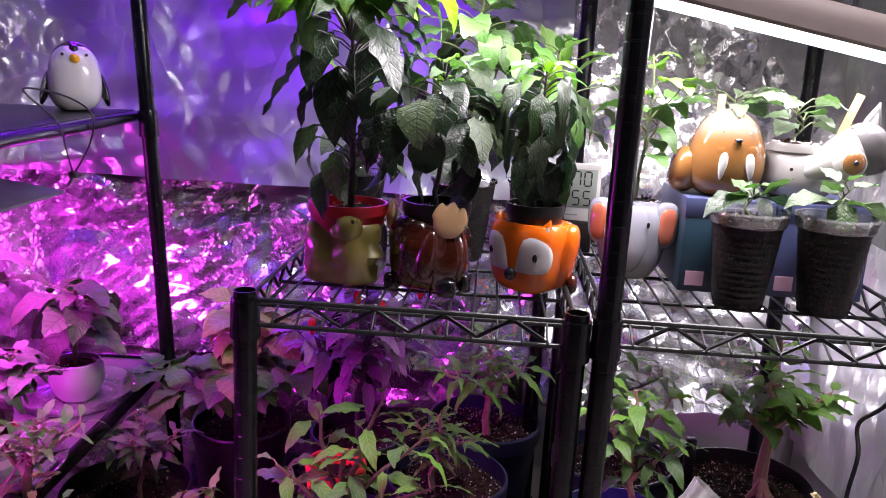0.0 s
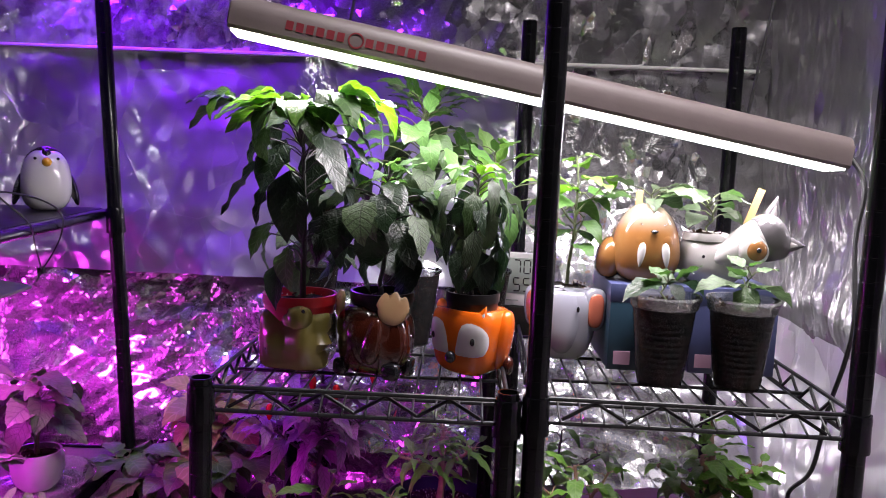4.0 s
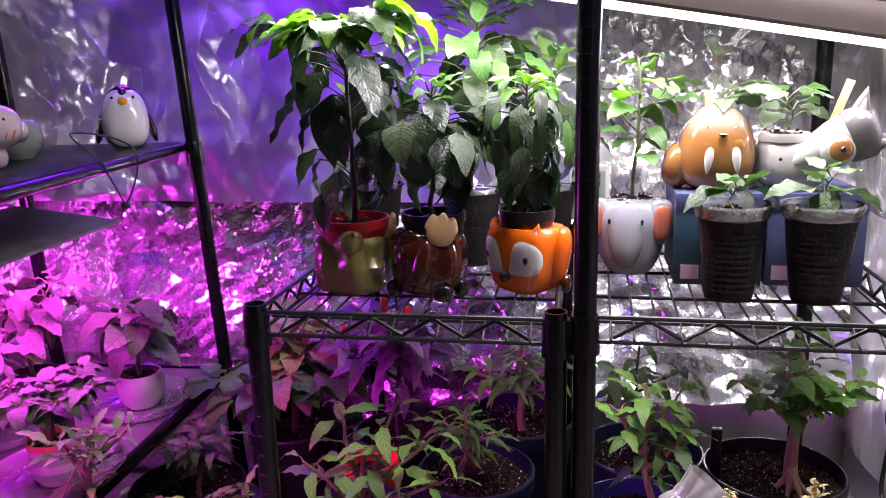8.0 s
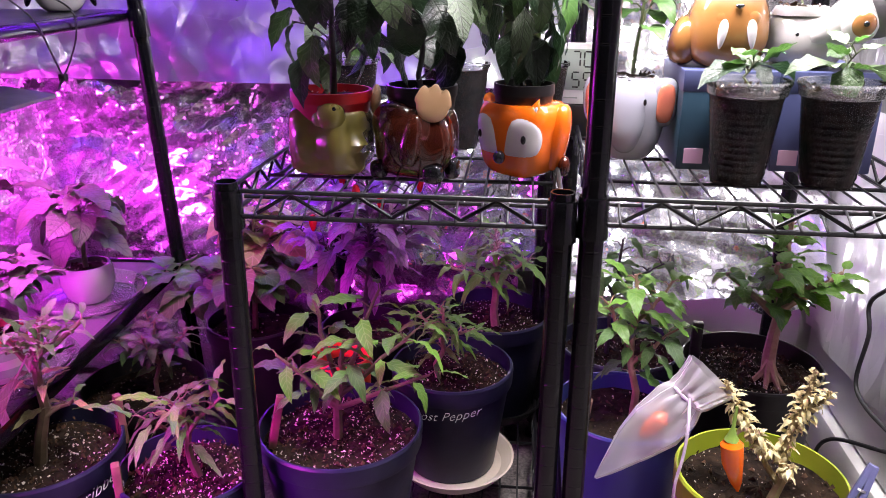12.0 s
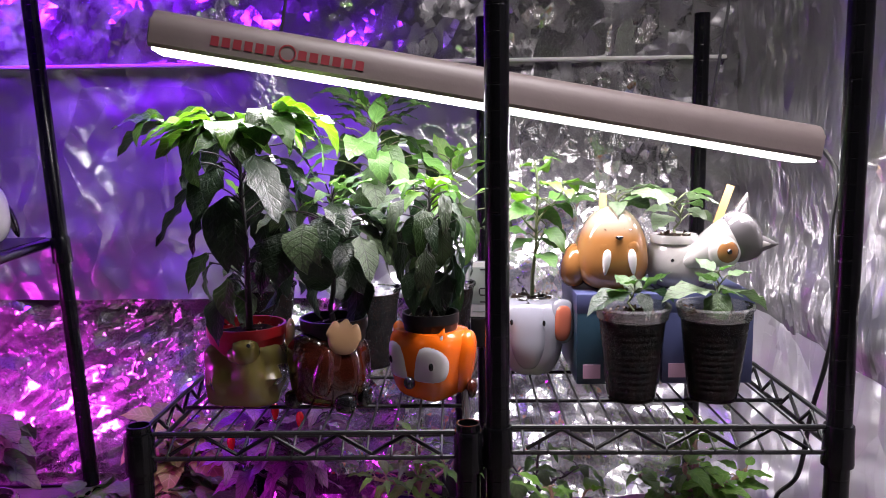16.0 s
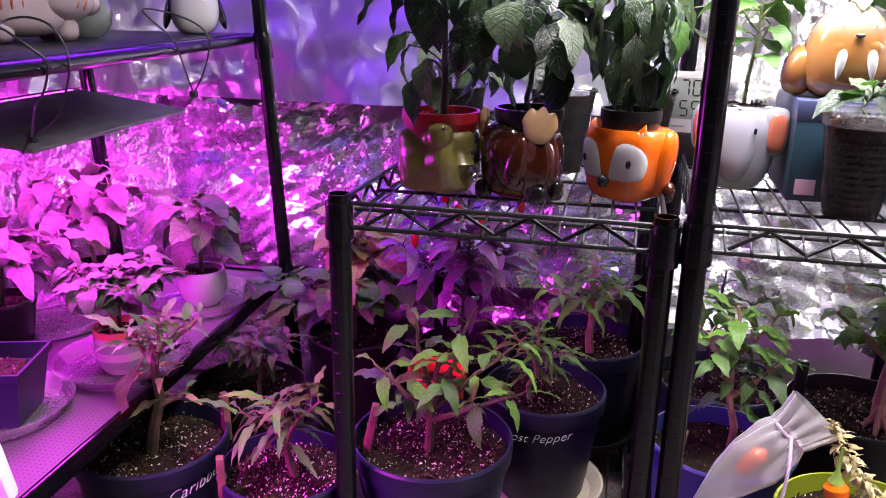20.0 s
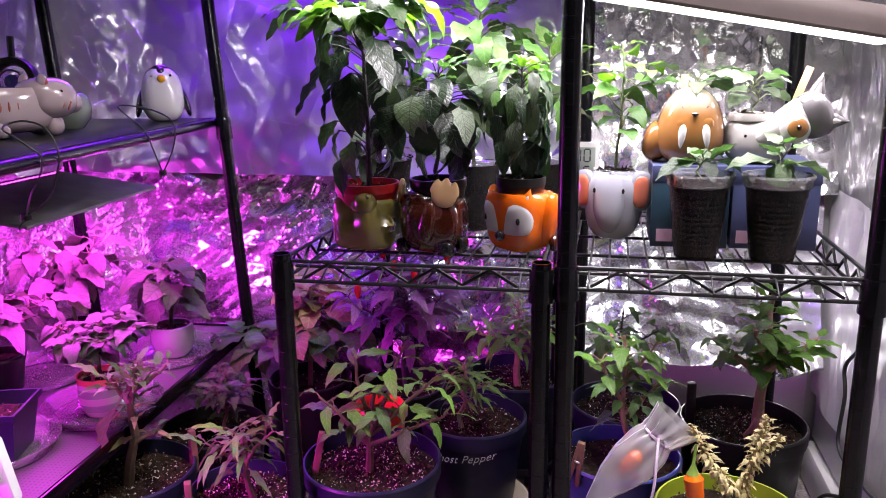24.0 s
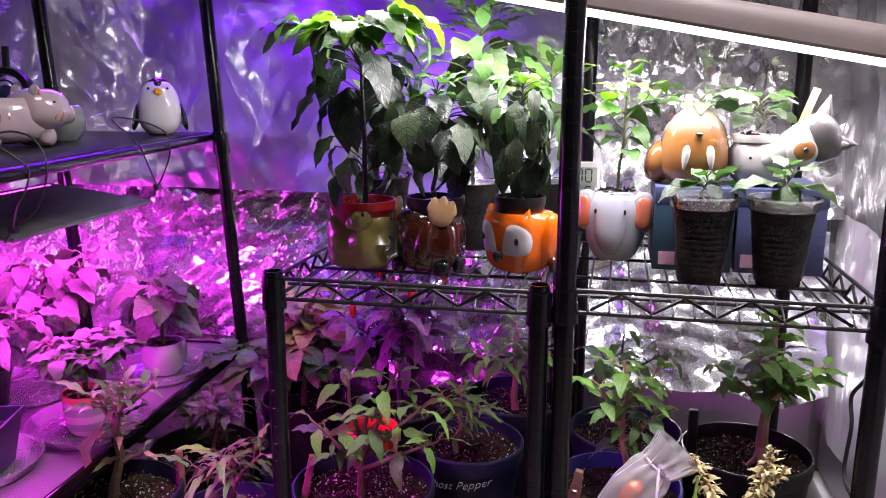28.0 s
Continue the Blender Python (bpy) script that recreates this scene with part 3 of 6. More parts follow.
def foil_sheet(name, origin, u, v, width, height, step, slope, mat, label, seed, rag=0.0, away=0.0, smooth=False, bend=2.0):
    """A sheet of foil, crumpled into facets, with a ragged lower edge; slope is how steep its folds are."""
    u, v = Vector(u).normalized(), Vector(v).normalized()
    n = u.cross(v)
    nu, nv = max(2, int(width / step)), max(2, int(height / step))
    verts, faces = [], []
    for j in range(nv + 1):
        for i in range(nu + 1):
            a, b = i / nu * width, j / nv * height
            d = slope * (crumple(a, b, seed) - 0.03) + 0.004 * noise.noise(Vector((a * 4, b * 4, seed * 3.7)))
            if j == 0:
                b += rag * noise.noise(Vector((a * 9, seed, 0)))
            verts.append(Vector(origin) + u * a + v * b + n * (d + away * (1 - j / nv) ** bend))
    for j in range(nv):
        for i in range(nu):
            q = (j * (nu + 1) + i, j * (nu + 1) + i + 1, (j + 1) * (nu + 1) + i + 1, (j + 1) * (nu + 1) + i)
            faces += [(q[0], q[1], q[2]), (q[0], q[2], q[3])] if (i + j) % 2 else [(q[0], q[1], q[3]), (q[1], q[2], q[3])]
    me = Geo().add(verts, faces).mesh(name, mat, smooth=smooth)
    if smooth:
        sharp(me, 13)
    ob = new(name, me)
    return tagged(ob, label, "foil", kind="structure")


foil_sheet("foil_back_upper", (-1.30, BACK_Y - 0.012, 0.62), (1, 0, 0), (0, 0, 1), 1.31, 0.43, 0.008, 0.13, FOIL_SMOOTH, "silver foil lining on the back wall, loosely creased", 23, 0.0, 0.055, smooth=True)
foil_sheet("foil_back_top", (-1.30, BACK_Y - 0.008, 1.045), (1, 0, 0), (0, 0, 1), 1.77, 0.79, 0.010, 0.2, FOIL_BACK, "crumpled silver foil high on the back wall", 5, smooth=True)
foil_sheet("foil_back_right", (-0.01, BACK_Y - 0.018, 0.60), (1, 0, 0), (0, 0, 1), 0.475, 0.45, 0.008, 0.15, FOIL_BACK, "creased silver foil on the back wall", 7, 0.0, 0.055, smooth=True)
foil_sheet("foil_back_right_low", (-0.03, BACK_Y - 0.020, 0.27), (1, 0, 0), (0, 0, 1), 0.485, 0.36, 0.006, 0.30, FOIL_FOLD, "crumpled silver foil bulging from the back wall", 8, 0.03, 0.12, smooth=True)
foil_sheet("foil_back_lower", (-1.30, BACK_Y - 0.024, 0.30), (1, 0, 0), (0, 0, 1), 1.28, 0.335, 0.006, 0.33, FOIL_FOLD, "heavily crumpled silver foil low on the back wall", 9, 0.0, 0.082, smooth=True, bend=1.3)
foil_sheet("foil_back_foot", (-1.30, BACK_Y - 0.080, 0.02), (1, 0, 0), (0, 0, 1), 1.22, 0.29, 0.016, 0.2, FOIL_BACK, "crumpled silver foil at the foot of the back wall", 10, smooth=True)
foil_sheet("foil_right_upper", (RIGHT_X - 0.012, BACK_Y - 0.01, 0.60), (0, -1, 0), (0, 0, 1), 1.4, 1.3, 0.010, 0.14, FOIL_SIDE, "silver foil hanging on the side wall in long creases", 11, smooth=True)
foil_sheet("foil_right_lower", (RIGHT_X - 0.010, BACK_Y - 0.03, 0.19), (0, -1, 0), (0, 0, 1), 1.33, 0.42, 0.016, 0.09, FOIL_SATIN, "satin silver foil low on the side wall", 13, 0.01, smooth=True)
foil_sheet("foil_left", WALL_LEFT @ Vector((-0.95, -0.008, 0.02)), UX, (0, 0, 1), 1.4, 1.6, 0.009, 0.2, FOIL_FOLD, "crumpled silver foil on the wall behind the left rack", 15, smooth=True)
setting("panel_white", Geo().box((RIGHT_X - 0.004, 0.10, 0.09), (RIGHT_X + 0.010, BACK_Y - 0.03, 0.615), bevel=0.001), WHITE_GLOSS, "glossy white sheet on the side wall", "panel", True)
setting("panel_back", Geo().box((-0.05, BACK_Y - 0.028, 0.085), (0.455, BACK_Y - 0.004, 0.30), bevel=0.001), WHITE_GLOSS, "white sheet low on the back wall", "panel", True)
setting("baseboard_back", Geo().box((-1.2, BACK_Y - 0.035, 0), (0.44, BACK_Y - 0.005, 0.085), bevel=0.006), TRIM_WHITE, "white baseboard on the back wall", "baseboard", True)
setting("baseboard", Geo().box((RIGHT_X - 0.022, -0.9, 0), (RIGHT_X + 0.010, BACK_Y - 0.035, 0.085), bevel=0.008), TRIM_WHITE, "white rounded baseboard along the carpet", "baseboard", True)
setting("trim_ledge", Geo().box((-1.3, BACK_Y - 0.03, 1.045), (0.44, BACK_Y + 0.01, 1.051), bevel=0.001), TRIM_WHITE, "thin white ledge across the back wall", "trim", True)

# ---- wire racks ----
PITCH = 0.0254


def post_mesh(height, name="post"):
    prof = [(0.0, 0.0), (0.0118, 0.0)]
    z = 0.03
    while z < height - 0.01:
        prof += [(0.0125, z - 0.0012), (0.01225, z - 0.0006), (0.01225, z + 0.0006), (0.0125, z + 0.0012)]
        z += PITCH
    prof += [(0.0125, height), (0.0105, height), (0.0105, height - 0.02), (0.0, height - 0.02)]
    return sharp(Geo().lathe(prof, 20).mesh(name, BLACK_STEEL), 20)


COLLAR = sharp(Geo().lathe([(0.0128, 0.004), (0.0160, 0.005), (0.0163, 0.008), (0.0153, 0.030), (0.0156, 0.044), (0.0148, 0.048), (0.0128, 0.048)], 20).mesh("collar", BLACK_STEEL), 40)
FOOT = sharp(Geo().lathe([(0, -0.03), (0.015, -0.03), (0.015, -0.022), (0.008, -0.02), (0.008, 0.0), (0, 0)], 16).mesh("foot", BLACK_PLASTIC), 40)


def truss(name, length, parent, at, turns):
    """One edge of a shelf: upper and lower rail with the bent wire between them."""
    for n, z in (("upper_rail", 0.012), ("lower_rail", -0.0155)):
        part(n, Geo().tube([(0.014, 0, z), (length - 0.014, 0, z)], 0.0027, 8), BLACK_WIRE, parent, at=at)
    pts, step = [], (length - 0.06) / (2 * turns)
    for i in range(2 * turns + 1):
        pts.append((0.03 + i * step, 0.003, 0.009 if i % 2 else -0.0125))
    fine = []
    for p, q in zip(pts, pts[1:]):
        fine += [Vector(p).lerp(Vector(q), t) for t in (0.0, 0.12, 0.88)]
    fine.append(Vector(pts[-1]))
    part("zigzag_wire", Geo().tube(fine, 0.0022, 6), BLACK_WIRE, parent, at=at)


def wire_shelf(rack, width, depth, z):
    """A shelf of wires along the rack's depth on cross bars, inside a trussed rim; local x is the width, y the depth, z the wires' level."""
    shelf = part("shelf", Geo().tube([(0.006, 0.034, z - 0.0035), (width - 0.006, 0.034, z - 0.0035)], 0.0024, 8), BLACK_WIRE, rack, "black wire shelf with a zigzag rim")
    for y in (0, depth):
        truss("rim", width, shelf, Matrix.Translation((0, y, z)), 4)
    for x in (0, width):
        truss("rim", depth, shelf, Matrix.Translation((x, 0, z)) @ pose(0, 0, 0, 0, 0, 90), 8)
    bar = Geo().tube([(0.004, 0, 0), (width - 0.004, 0, 0)], 0.0024, 8).mesh("cross_bar", BLACK_WIRE)
    for f in (0.26, 0.5, 0.74, 0.945):
        part("cross_bar", bar, None, shelf, at=Matrix.Translation((0, depth * f, z - 0.0035)))
    wire = Geo().tube([(0, -0.003, -0.014), (0, 0.004, -0.011), (0, 0.028, 0.0), (0, depth - 0.028, 0.0), (0, depth - 0.004, -0.011), (0, depth + 0.003, -0.014)], 0.0014, 6).mesh("wire", BLACK_WIRE)
    n = round((width - 0.03) / PITCH)
    for i in range(n):
        part("wire", wire, None, shelf, at=Matrix.Translation((0.015 + (i + 0.5) * (width - 0.03) / n, 0, z)))
    return shelf


def wire_rack(name, at, width, depth, height, shelves, label):
    rack = thing(name, at, label, "wire rack", "wire racks")
    pole = post_mesh(height - 0.03)
    for x, y in ((0, 0), (width, 0), (0, depth), (width, depth)):
        post = part("post", pole, None, rack, at=Matrix.Translation((x, y, 0.03)))
        part("foot", FOOT, None, post)
        for z in shelves:
            part("collar", COLLAR, None, post, at=Matrix.Translation((0, 0, z - 0.034 - 0.03)))
    for z in shelves:
        wire_shelf(rack, width, depth, z)
    return rack


SHELF_R, SHELF_L = 0.585, 0.580
wire_rack("wire_rack", pose(0, 0, 0), 0.352, 0.51, 1.10, (0.067, SHELF_R), "tall black steel wire rack holding potted seedlings")
wire_rack("wire_rack", pose(-0.378, -0.006, 0, 0, 0, 1.0), 0.347, 0.50, 0.602, (0.067, SHELF_L), "short black steel wire rack with open post tops")

# ---- the left rack: solid upper shelf, mesh lower shelf ----
LEAN = 3.0
left_rack = thing("shelf_rack", basis(LEFT_NEAR, UX), "black steel rack with solid shelves, leaning slightly", "rack")
LEN_L, DEP_L = (LEFT_FAR - LEFT_NEAR).length, 0.33
pole = post_mesh(1.77)
for x, y in ((0, 0), (LEN_L, 0), (0, DEP_L), (LEN_L, DEP_L)):
    post = part("post", pole, None, left_rack, at=Matrix.Translation((x, y, 0.74)) @ pose(0, 0, 0, -LEAN) @ Matrix.Translation((0, 0, -0.71)))
    part("foot", FOOT, None, post)
    for z in (0.752, 0.315):
        part("collar", COLLAR, None, post, at=Matrix.Translation((x * 0, 0, z - 0.05 - 0.03)))
board = part("upper_shelf", Geo().box((0.014, -0.008, 0.741), (LEN_L + 0.016, DEP_L + 0.008, 0.748), bevel=0.002), BLACK_BOARD, left_rack, "glossy black shelf board", at=pose(0, 0.034, -0.002, 0, -0.2, 0))
part("edge_rail", Geo().tube([(0.014, -0.010, 0.738), (LEN_L + 0.016, -0.010, 0.738)], 0.009, 12), BLACK_STEEL, board)
part("edge_rail", Geo().tube([(0.014, DEP_L + 0.010, 0.738), (LEN_L + 0.016, DEP_L + 0.010, 0.738)], 0.009, 12), BLACK_STEEL, board)
tray = part("mesh_shelf", Geo().box((0.014, 0.004, 0.306), (LEN_L - 0.014, DEP_L - 0.004, 0.310)), TRAY_MESH, left_rack, "perforated steel mesh shelf",
            at=basis(LEFT_NEAR, UX).inverted() @ basis((-0.634, -0.340, 0), (-0.063, 0.85, 0)))
for y in (0.0, DEP_L):
    part("edge_rail", Geo().box((0.012, y - 0.004, 0.290), (LEN_L - 0.012, y + 0.004, 0.315), bevel=0.002), BLACK_STEEL, tray)
for x in (0.012, LEN_L - 0.012):
    part("edge_rail", Geo().box((x - 0.004, 0.004, 0.290), (x + 0.004, DEP_L - 0.004, 0.315), bevel=0.002), BLACK_STEEL, tray)

# ---- lamps ----
bar = thing("grow_light_bar", BAR, "white aluminium grow light bar, lit, hung askew, case coloured as in shade", "grow light")
prof = [(-0.027, -0.002), (-0.030, 0.002), (-0.0294, 0.012), (-0.0286, 0.021), (-0.0262, 0.029), (-0.0215, 0.036), (-0.0145, 0.0405), (-0.005, 0.0425)]
prof += [(-y, z) for y, z in reversed(prof)]
hl = BAR_LEN / 2
g = Geo()
vv = [(x, y, z) for x in (-hl, hl) for y, z in prof]
g.add(vv, [(i, i + 1, i + 17, i + 16) for i in range(15)] + [(15, 0, 16, 31), tuple(range(15, -1, -1)), tuple(range(16, 32))])
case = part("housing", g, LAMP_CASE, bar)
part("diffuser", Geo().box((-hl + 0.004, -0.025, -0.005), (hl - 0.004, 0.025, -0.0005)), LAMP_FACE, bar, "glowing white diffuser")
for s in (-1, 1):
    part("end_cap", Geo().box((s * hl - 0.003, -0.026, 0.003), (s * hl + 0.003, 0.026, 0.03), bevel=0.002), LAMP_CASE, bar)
# the maker's mark as plain bars and a ring on the slanted front face
face = basis((0, 0, 0), (1, 0, 0), (0, -0.997, 0.0767))
mark = Matrix.Translation((-hl, -0.0292, 0.0155)) @ face
for a, b, n in ((0.068, 0.143, 6), (0.166, 0.245, 6)):
    for i in range(n):
        w = (b - a) / n
        part("print_bar", Geo().box((a + i * w, -0.0055, 0.0), (a + (i + 0.72) * w, 0.0055, 0.0006), mat=mark), LAMP_PRINT, bar)
part("print_ring", Geo().lathe([(0.008, 0), (0.010, 0), (0.010, 0.0006), (0.008, 0.0006), (0.008, 0)], 20, mat=mark @ Matrix.Translation((0.154, 0, 0))), LAMP_PRINT, bar)
part("hanger", Geo().tube([(-hl + 0.14, 0, 0.036), (-hl + 0.14, 0, 0.055), (-hl + 0.14, 0.004, 0.4)], 0.002, 6), BLACK_RUBBER, bar)
part("hanger", Geo().tube([(hl - 0.14, 0, 0.036), (hl - 0.14, 0, 0.055), (hl - 0.14, 0.004, 0.4)], 0.002, 6), BLACK_RUBBER, bar)

panel = thing("hanging_light", PANEL, "thin grey LED grow light panel, glowing magenta underneath", "grow light")
part("plate", Geo().box((-0.185, -0.10, 0), (0.185, 0.10, 0.006), bevel=0.0015), PANEL_CASE, panel)
led = Geo().box((-0.004, -0.004, -0.002), (0.004, 0.004, 0)).mesh("led", PANEL_LED)
for i in range(11):
    for j in range(5):
        part("led", led, None, panel, at=Matrix.Translation((-0.16 + i * 0.032, -0.076 + j * 0.038, -0.0005)))


# ---- plants ----
def blade(kind, droop):
    """A leaf one unit long on +y, folded along its midrib, its tip bent down by droop."""
    width = {"ovate": 0.62, "lance": 0.38, "narrow": 0.2, "round": 0.72}[kind]
    n, verts, faces = 8, [], []
    y, z, a = 0.0, 0.0, 0.25 * (1 - droop)
    for i in range(n + 1):
        t = i / n
        w = width / 2 * (math.sin(math.pi * min(1, t ** 0.72)) ** 0.85 if 0 < t < 1 else 0.0) * (1 - 0.25 * t)
        w = max(w, 0.012 * (1 - t) + 0.002)
        for s in (-1, -0.55, 0, 0.55, 1):
            ripple = (0.030 * math.sin(t * 17 + s * 2) + 0.018 * math.sin(t * 31 - s * 5)) * abs(s) + 0.05 * w * math.sin(t * 26) * (1 - abs(s))
            verts.append((s * w * (1 + 0.05 * math.sin(t * 23 + 1.7 * s)) + 0.035 * math.sin(t * 3.0), y, z + abs(s) * w * 0.34 + ripple - 0.16 * w * s * s + 0.10 * s * w * math.sin(t * 3.4)))
        a -= droop * 1.5 / n
        y += math.cos(a) / n
        z += math.sin(a) / n
    for i in range(n):
        faces += [(i * 5 + j, i * 5 + j + 1, (i + 1) * 5 + j + 1, (i + 1) * 5 + j) for j in range(4)]
    return Geo().add(verts, faces)


BLADES = {}


def leaf_mesh(kind, step, mat):
    key = (kind, step, mat.name)
    if key not in BLADES:
        BLADES[key] = blade(kind, (0.1, 0.45, 0.9, 1.5)[step]).mesh("leaf", mat)
    return BLADES[key]


def put_leaf(owner, at, az, pitch, length, kind, mat, step=1, roll=0.0, width=1.0):
    """One leaf from the point at, towards the compass angle az (degrees, 0 along +x), rising by pitch."""
    m = Matrix.Translation(at) @ Euler((0, 0, radians(az - 90))).to_matrix().to_4x4() @ Euler((radians(pitch), 0, 0)).to_matrix().to_4x4() @ Euler((0, radians(roll), 0)).to_matrix().to_4x4()
    return part("leaf", leaf_mesh(kind, step, mat), None, owner, at=m @ Matrix.Diagonal((length * width, length, length, 1)))


def stem_line(a, b, rnd, wob=0.006, n=5):
    a, b = Vector(a), Vector(b)
    return [a.lerp(b, i / n) + (Vector((rnd.uniform(-wob, wob), rnd.uniform(-wob, wob), 0)) if 0 < i < n else Vector()) for i in range(n + 1)]


def grow(owner, base, top, seed, mats, bark, n=30, size=(0.03, 0.06), kind="ovate", r=0.004, branches=(), first=0.35, droop=(1, 2),
         pitch=(35, -35), petiole=0.3, whorl=0, width=1.0, spread=1.0):
    """A stem from base to top with side branches (from height fraction, end point), and leaves spiralling up it all.
    mats: leaf materials from the lowest leaves to the highest."""
    rnd = random.Random(seed)
    g, lines = Geo(), []
    main = stem_line(base, top, rnd)
    lines.append((main, r, first))
    for f, end in branches:
        i = min(len(main) - 2, int(f * (len(main) - 1)))
        start = main[i].lerp(main[i + 1], f * (len(main) - 1) - i)
        lines.append((stem_line(start, end, rnd, 0.004), r * 0.62, 0.3))
    total = sum((l[-1] - l[0]).length * (1 - f) for l, _, f in lines)
    z0, z1 = min(p.z for l, _, _ in lines for p in l), max(p.z for l, _, _ in lines for p in l)
    for line, rad, start in lines:
        g.tube(line, [rad * (1 - 0.6 * i / (len(line) - 1)) for i in range(len(line))], 7)
        length = (line[-1] - line[0]).length * (1 - start)
        count = max(2, round(n * length / total))
        az = rnd.uniform(0, 360)
        for c in range(count):
            f = start + (1 - start) * (c + rnd.random() * 0.6) / max(1, count - 0.4)
            f = min(f, 1.0)
            i = min(len(line) - 2, int(f * (len(line) - 1)))
            p = line[i].lerp(line[i + 1], f * (len(line) - 1) - i)
            az += 137.5 + rnd.uniform(-25, 25)
            high = (p.z - z0) / max(1e-4, z1 - z0)
            up = pitch[1] + (pitch[0] - pitch[1]) * high + rnd.uniform(-15, 15)
            ln = (size[0] + (size[1] - size[0]) * rnd.random()) * (1.0 if f < 0.9 else 0.7)
            out = Vector((math.cos(radians(az)), math.sin(radians(az)), 0.5)) * ln * petiole * spread
            g.tube([p, p + out * 0.6 + Vector((0, 0, 0.003)), p + out], [0.0011, 0.0009, 0.0007], 5, caps=False)
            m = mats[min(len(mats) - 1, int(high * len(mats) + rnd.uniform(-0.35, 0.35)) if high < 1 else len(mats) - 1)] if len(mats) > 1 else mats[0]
            put_leaf(owner, p + out, az + rnd.uniform(-20, 20), up, ln, kind, m, rnd.randint(*droop), rnd.uniform(-25, 25), width)
    part("stem", g, bark, owner)
    return lines


def canopy(owner, foot, top, layers, seed, bark, r=0.0036):
    """A stem with leaves in layers: (low, high, count, reach range, length range, pitch range, leaf kind, materials, droop range, width)."""
    rnd = random.Random(seed)
    g = Geo()
    line = stem_line(foot, top, rnd, 0.004, 8)
    g.tube(line, [r * (1 - 0.55 * i / 8) for i in range(9)], 8)
    foot, top = Vector(foot), Vector(top)
    az = rnd.uniform(0, 360)
    for low, high, count, reach, length, pitch, kind, mats, droop, width in layers:
        for c in range(count):
            az += 137.5 + rnd.uniform(-22, 22)
            out, z = rnd.uniform(*reach), low + (high - low) * (c + rnd.random()) / count
            way = Vector((math.cos(radians(az)), math.sin(radians(az)), 0))
            f = min(1.0, max(0.12, (z - 0.45 * out - foot.z) / (top.z - foot.z)))
            k = min(7, int(f * 8))
            node = line[k].lerp(line[k + 1], f * 8 - k)
            tip = Vector((node.x, node.y, z)) + way * out
            g.tube(smooth([node, node.lerp(tip, 0.5) + Vector((0, 0, 0.12 * out)), tip], 3), 0.0010, 5, caps=False)
            put_leaf(owner, tip, az + rnd.uniform(-25, 25), rnd.uniform(*pitch), rnd.uniform(*length), kind, mats[rnd.randrange(len(mats))], rnd.randint(*droop), rnd.uniform(-22, 22), width * rnd.uniform(0.85, 1.12))
    part("stem", g, bark, owner)


def soil_disc(owner, centre, radius, seed, bits=60, name="soil"):
    rnd = random.Random(seed)
    g = Geo()
    rings, seg = max(4, int(radius * 110)), max(16, int(radius * 380))
    verts = [(centre[0], centre[1], centre[2] + 0.004)]
    for r in range(1, rings + 1):
        for s in range(seg):
            a, d = 2 * math.pi * (s + 0.5 * (r % 2)) / seg, radius * r / rings
            lump = 0.0045 * noise.noise(Vector((d * math.cos(a) * 60, d * math.sin(a) * 60, seed)))
            verts.append((centre[0] + d * math.cos(a), centre[1] + d * math.sin(a), centre[2] + lump + rnd.uniform(-0.0016, 0.002) - (0.003 if r == rings else 0)))
    faces = [(0, 1 + s, 1 + (s + 1) % seg) for s in range(seg)]
    for r in range(rings - 1):
        faces += [(1 + r * seg + s, 1 + (r + 1) * seg + s, 1 + (r + 1) * seg + (s + 1) % seg, 1 + r * seg + (s + 1) % seg) for s in range(seg)]
    part(name, g.add(verts, faces), SOIL, owner, smooth=False)
    crumbs = Geo()
    dirt = Geo()
    for i in range(bits * 3):
        d, a = radius * 0.96 * math.sqrt(rnd.random()), rnd.uniform(0, 2 * math.pi)
        s = 0.0007 + 0.0019 * rnd.random() ** 2.2 if i < bits * 2 else rnd.uniform(0.0015, 0.0048)
        lump = 0.0045 * noise.noise(Vector((d * math.cos(a) * 60, d * math.sin(a) * 60, seed)))
        p = Vector((centre[0] + d * math.cos(a), centre[1] + d * math.sin(a), centre[2] + lump + 0.001))
        v = [p + Vector((rnd.uniform(-1, 1), rnd.uniform(-1, 1), rnd.uniform(-0.2, 1))).normalized() * s * rnd.uniform(0.7, 1.5) for _ in range(4)]
        v += [p + Vector((0, 0, s * 1.4))]
        (crumbs if i < bits * 2 else dirt).add(v, [(0, 1, 4), (1, 2, 4), (2, 3, 4), (3, 0, 4), (0, 2, 1), (0, 3, 2)])
    tagged(part("perlite", crumbs, PERLITE, owner, "white perlite specks", smooth=False), kind="stuff")
    tagged(part("soil_crumb", dirt, SOIL_CHIP, owner, smooth=False), kind="stuff")


def pot_profile(rt, rb, h, lip=0.028, t=0.0035):
    return [(0, 0), (rb, 0), (rb + 0.002, 0.004), (rb + (rt - rb) * 0.82, h - lip), (rt - 0.001, h - lip), (rt, h - lip + 0.003), (rt + 0.001, h - 0.003), (rt - 0.001, h), (rt - t, h), (rt - t - 0.001, h - 0.02), (rb * 0.95, 0.006), (0, 0.006)]


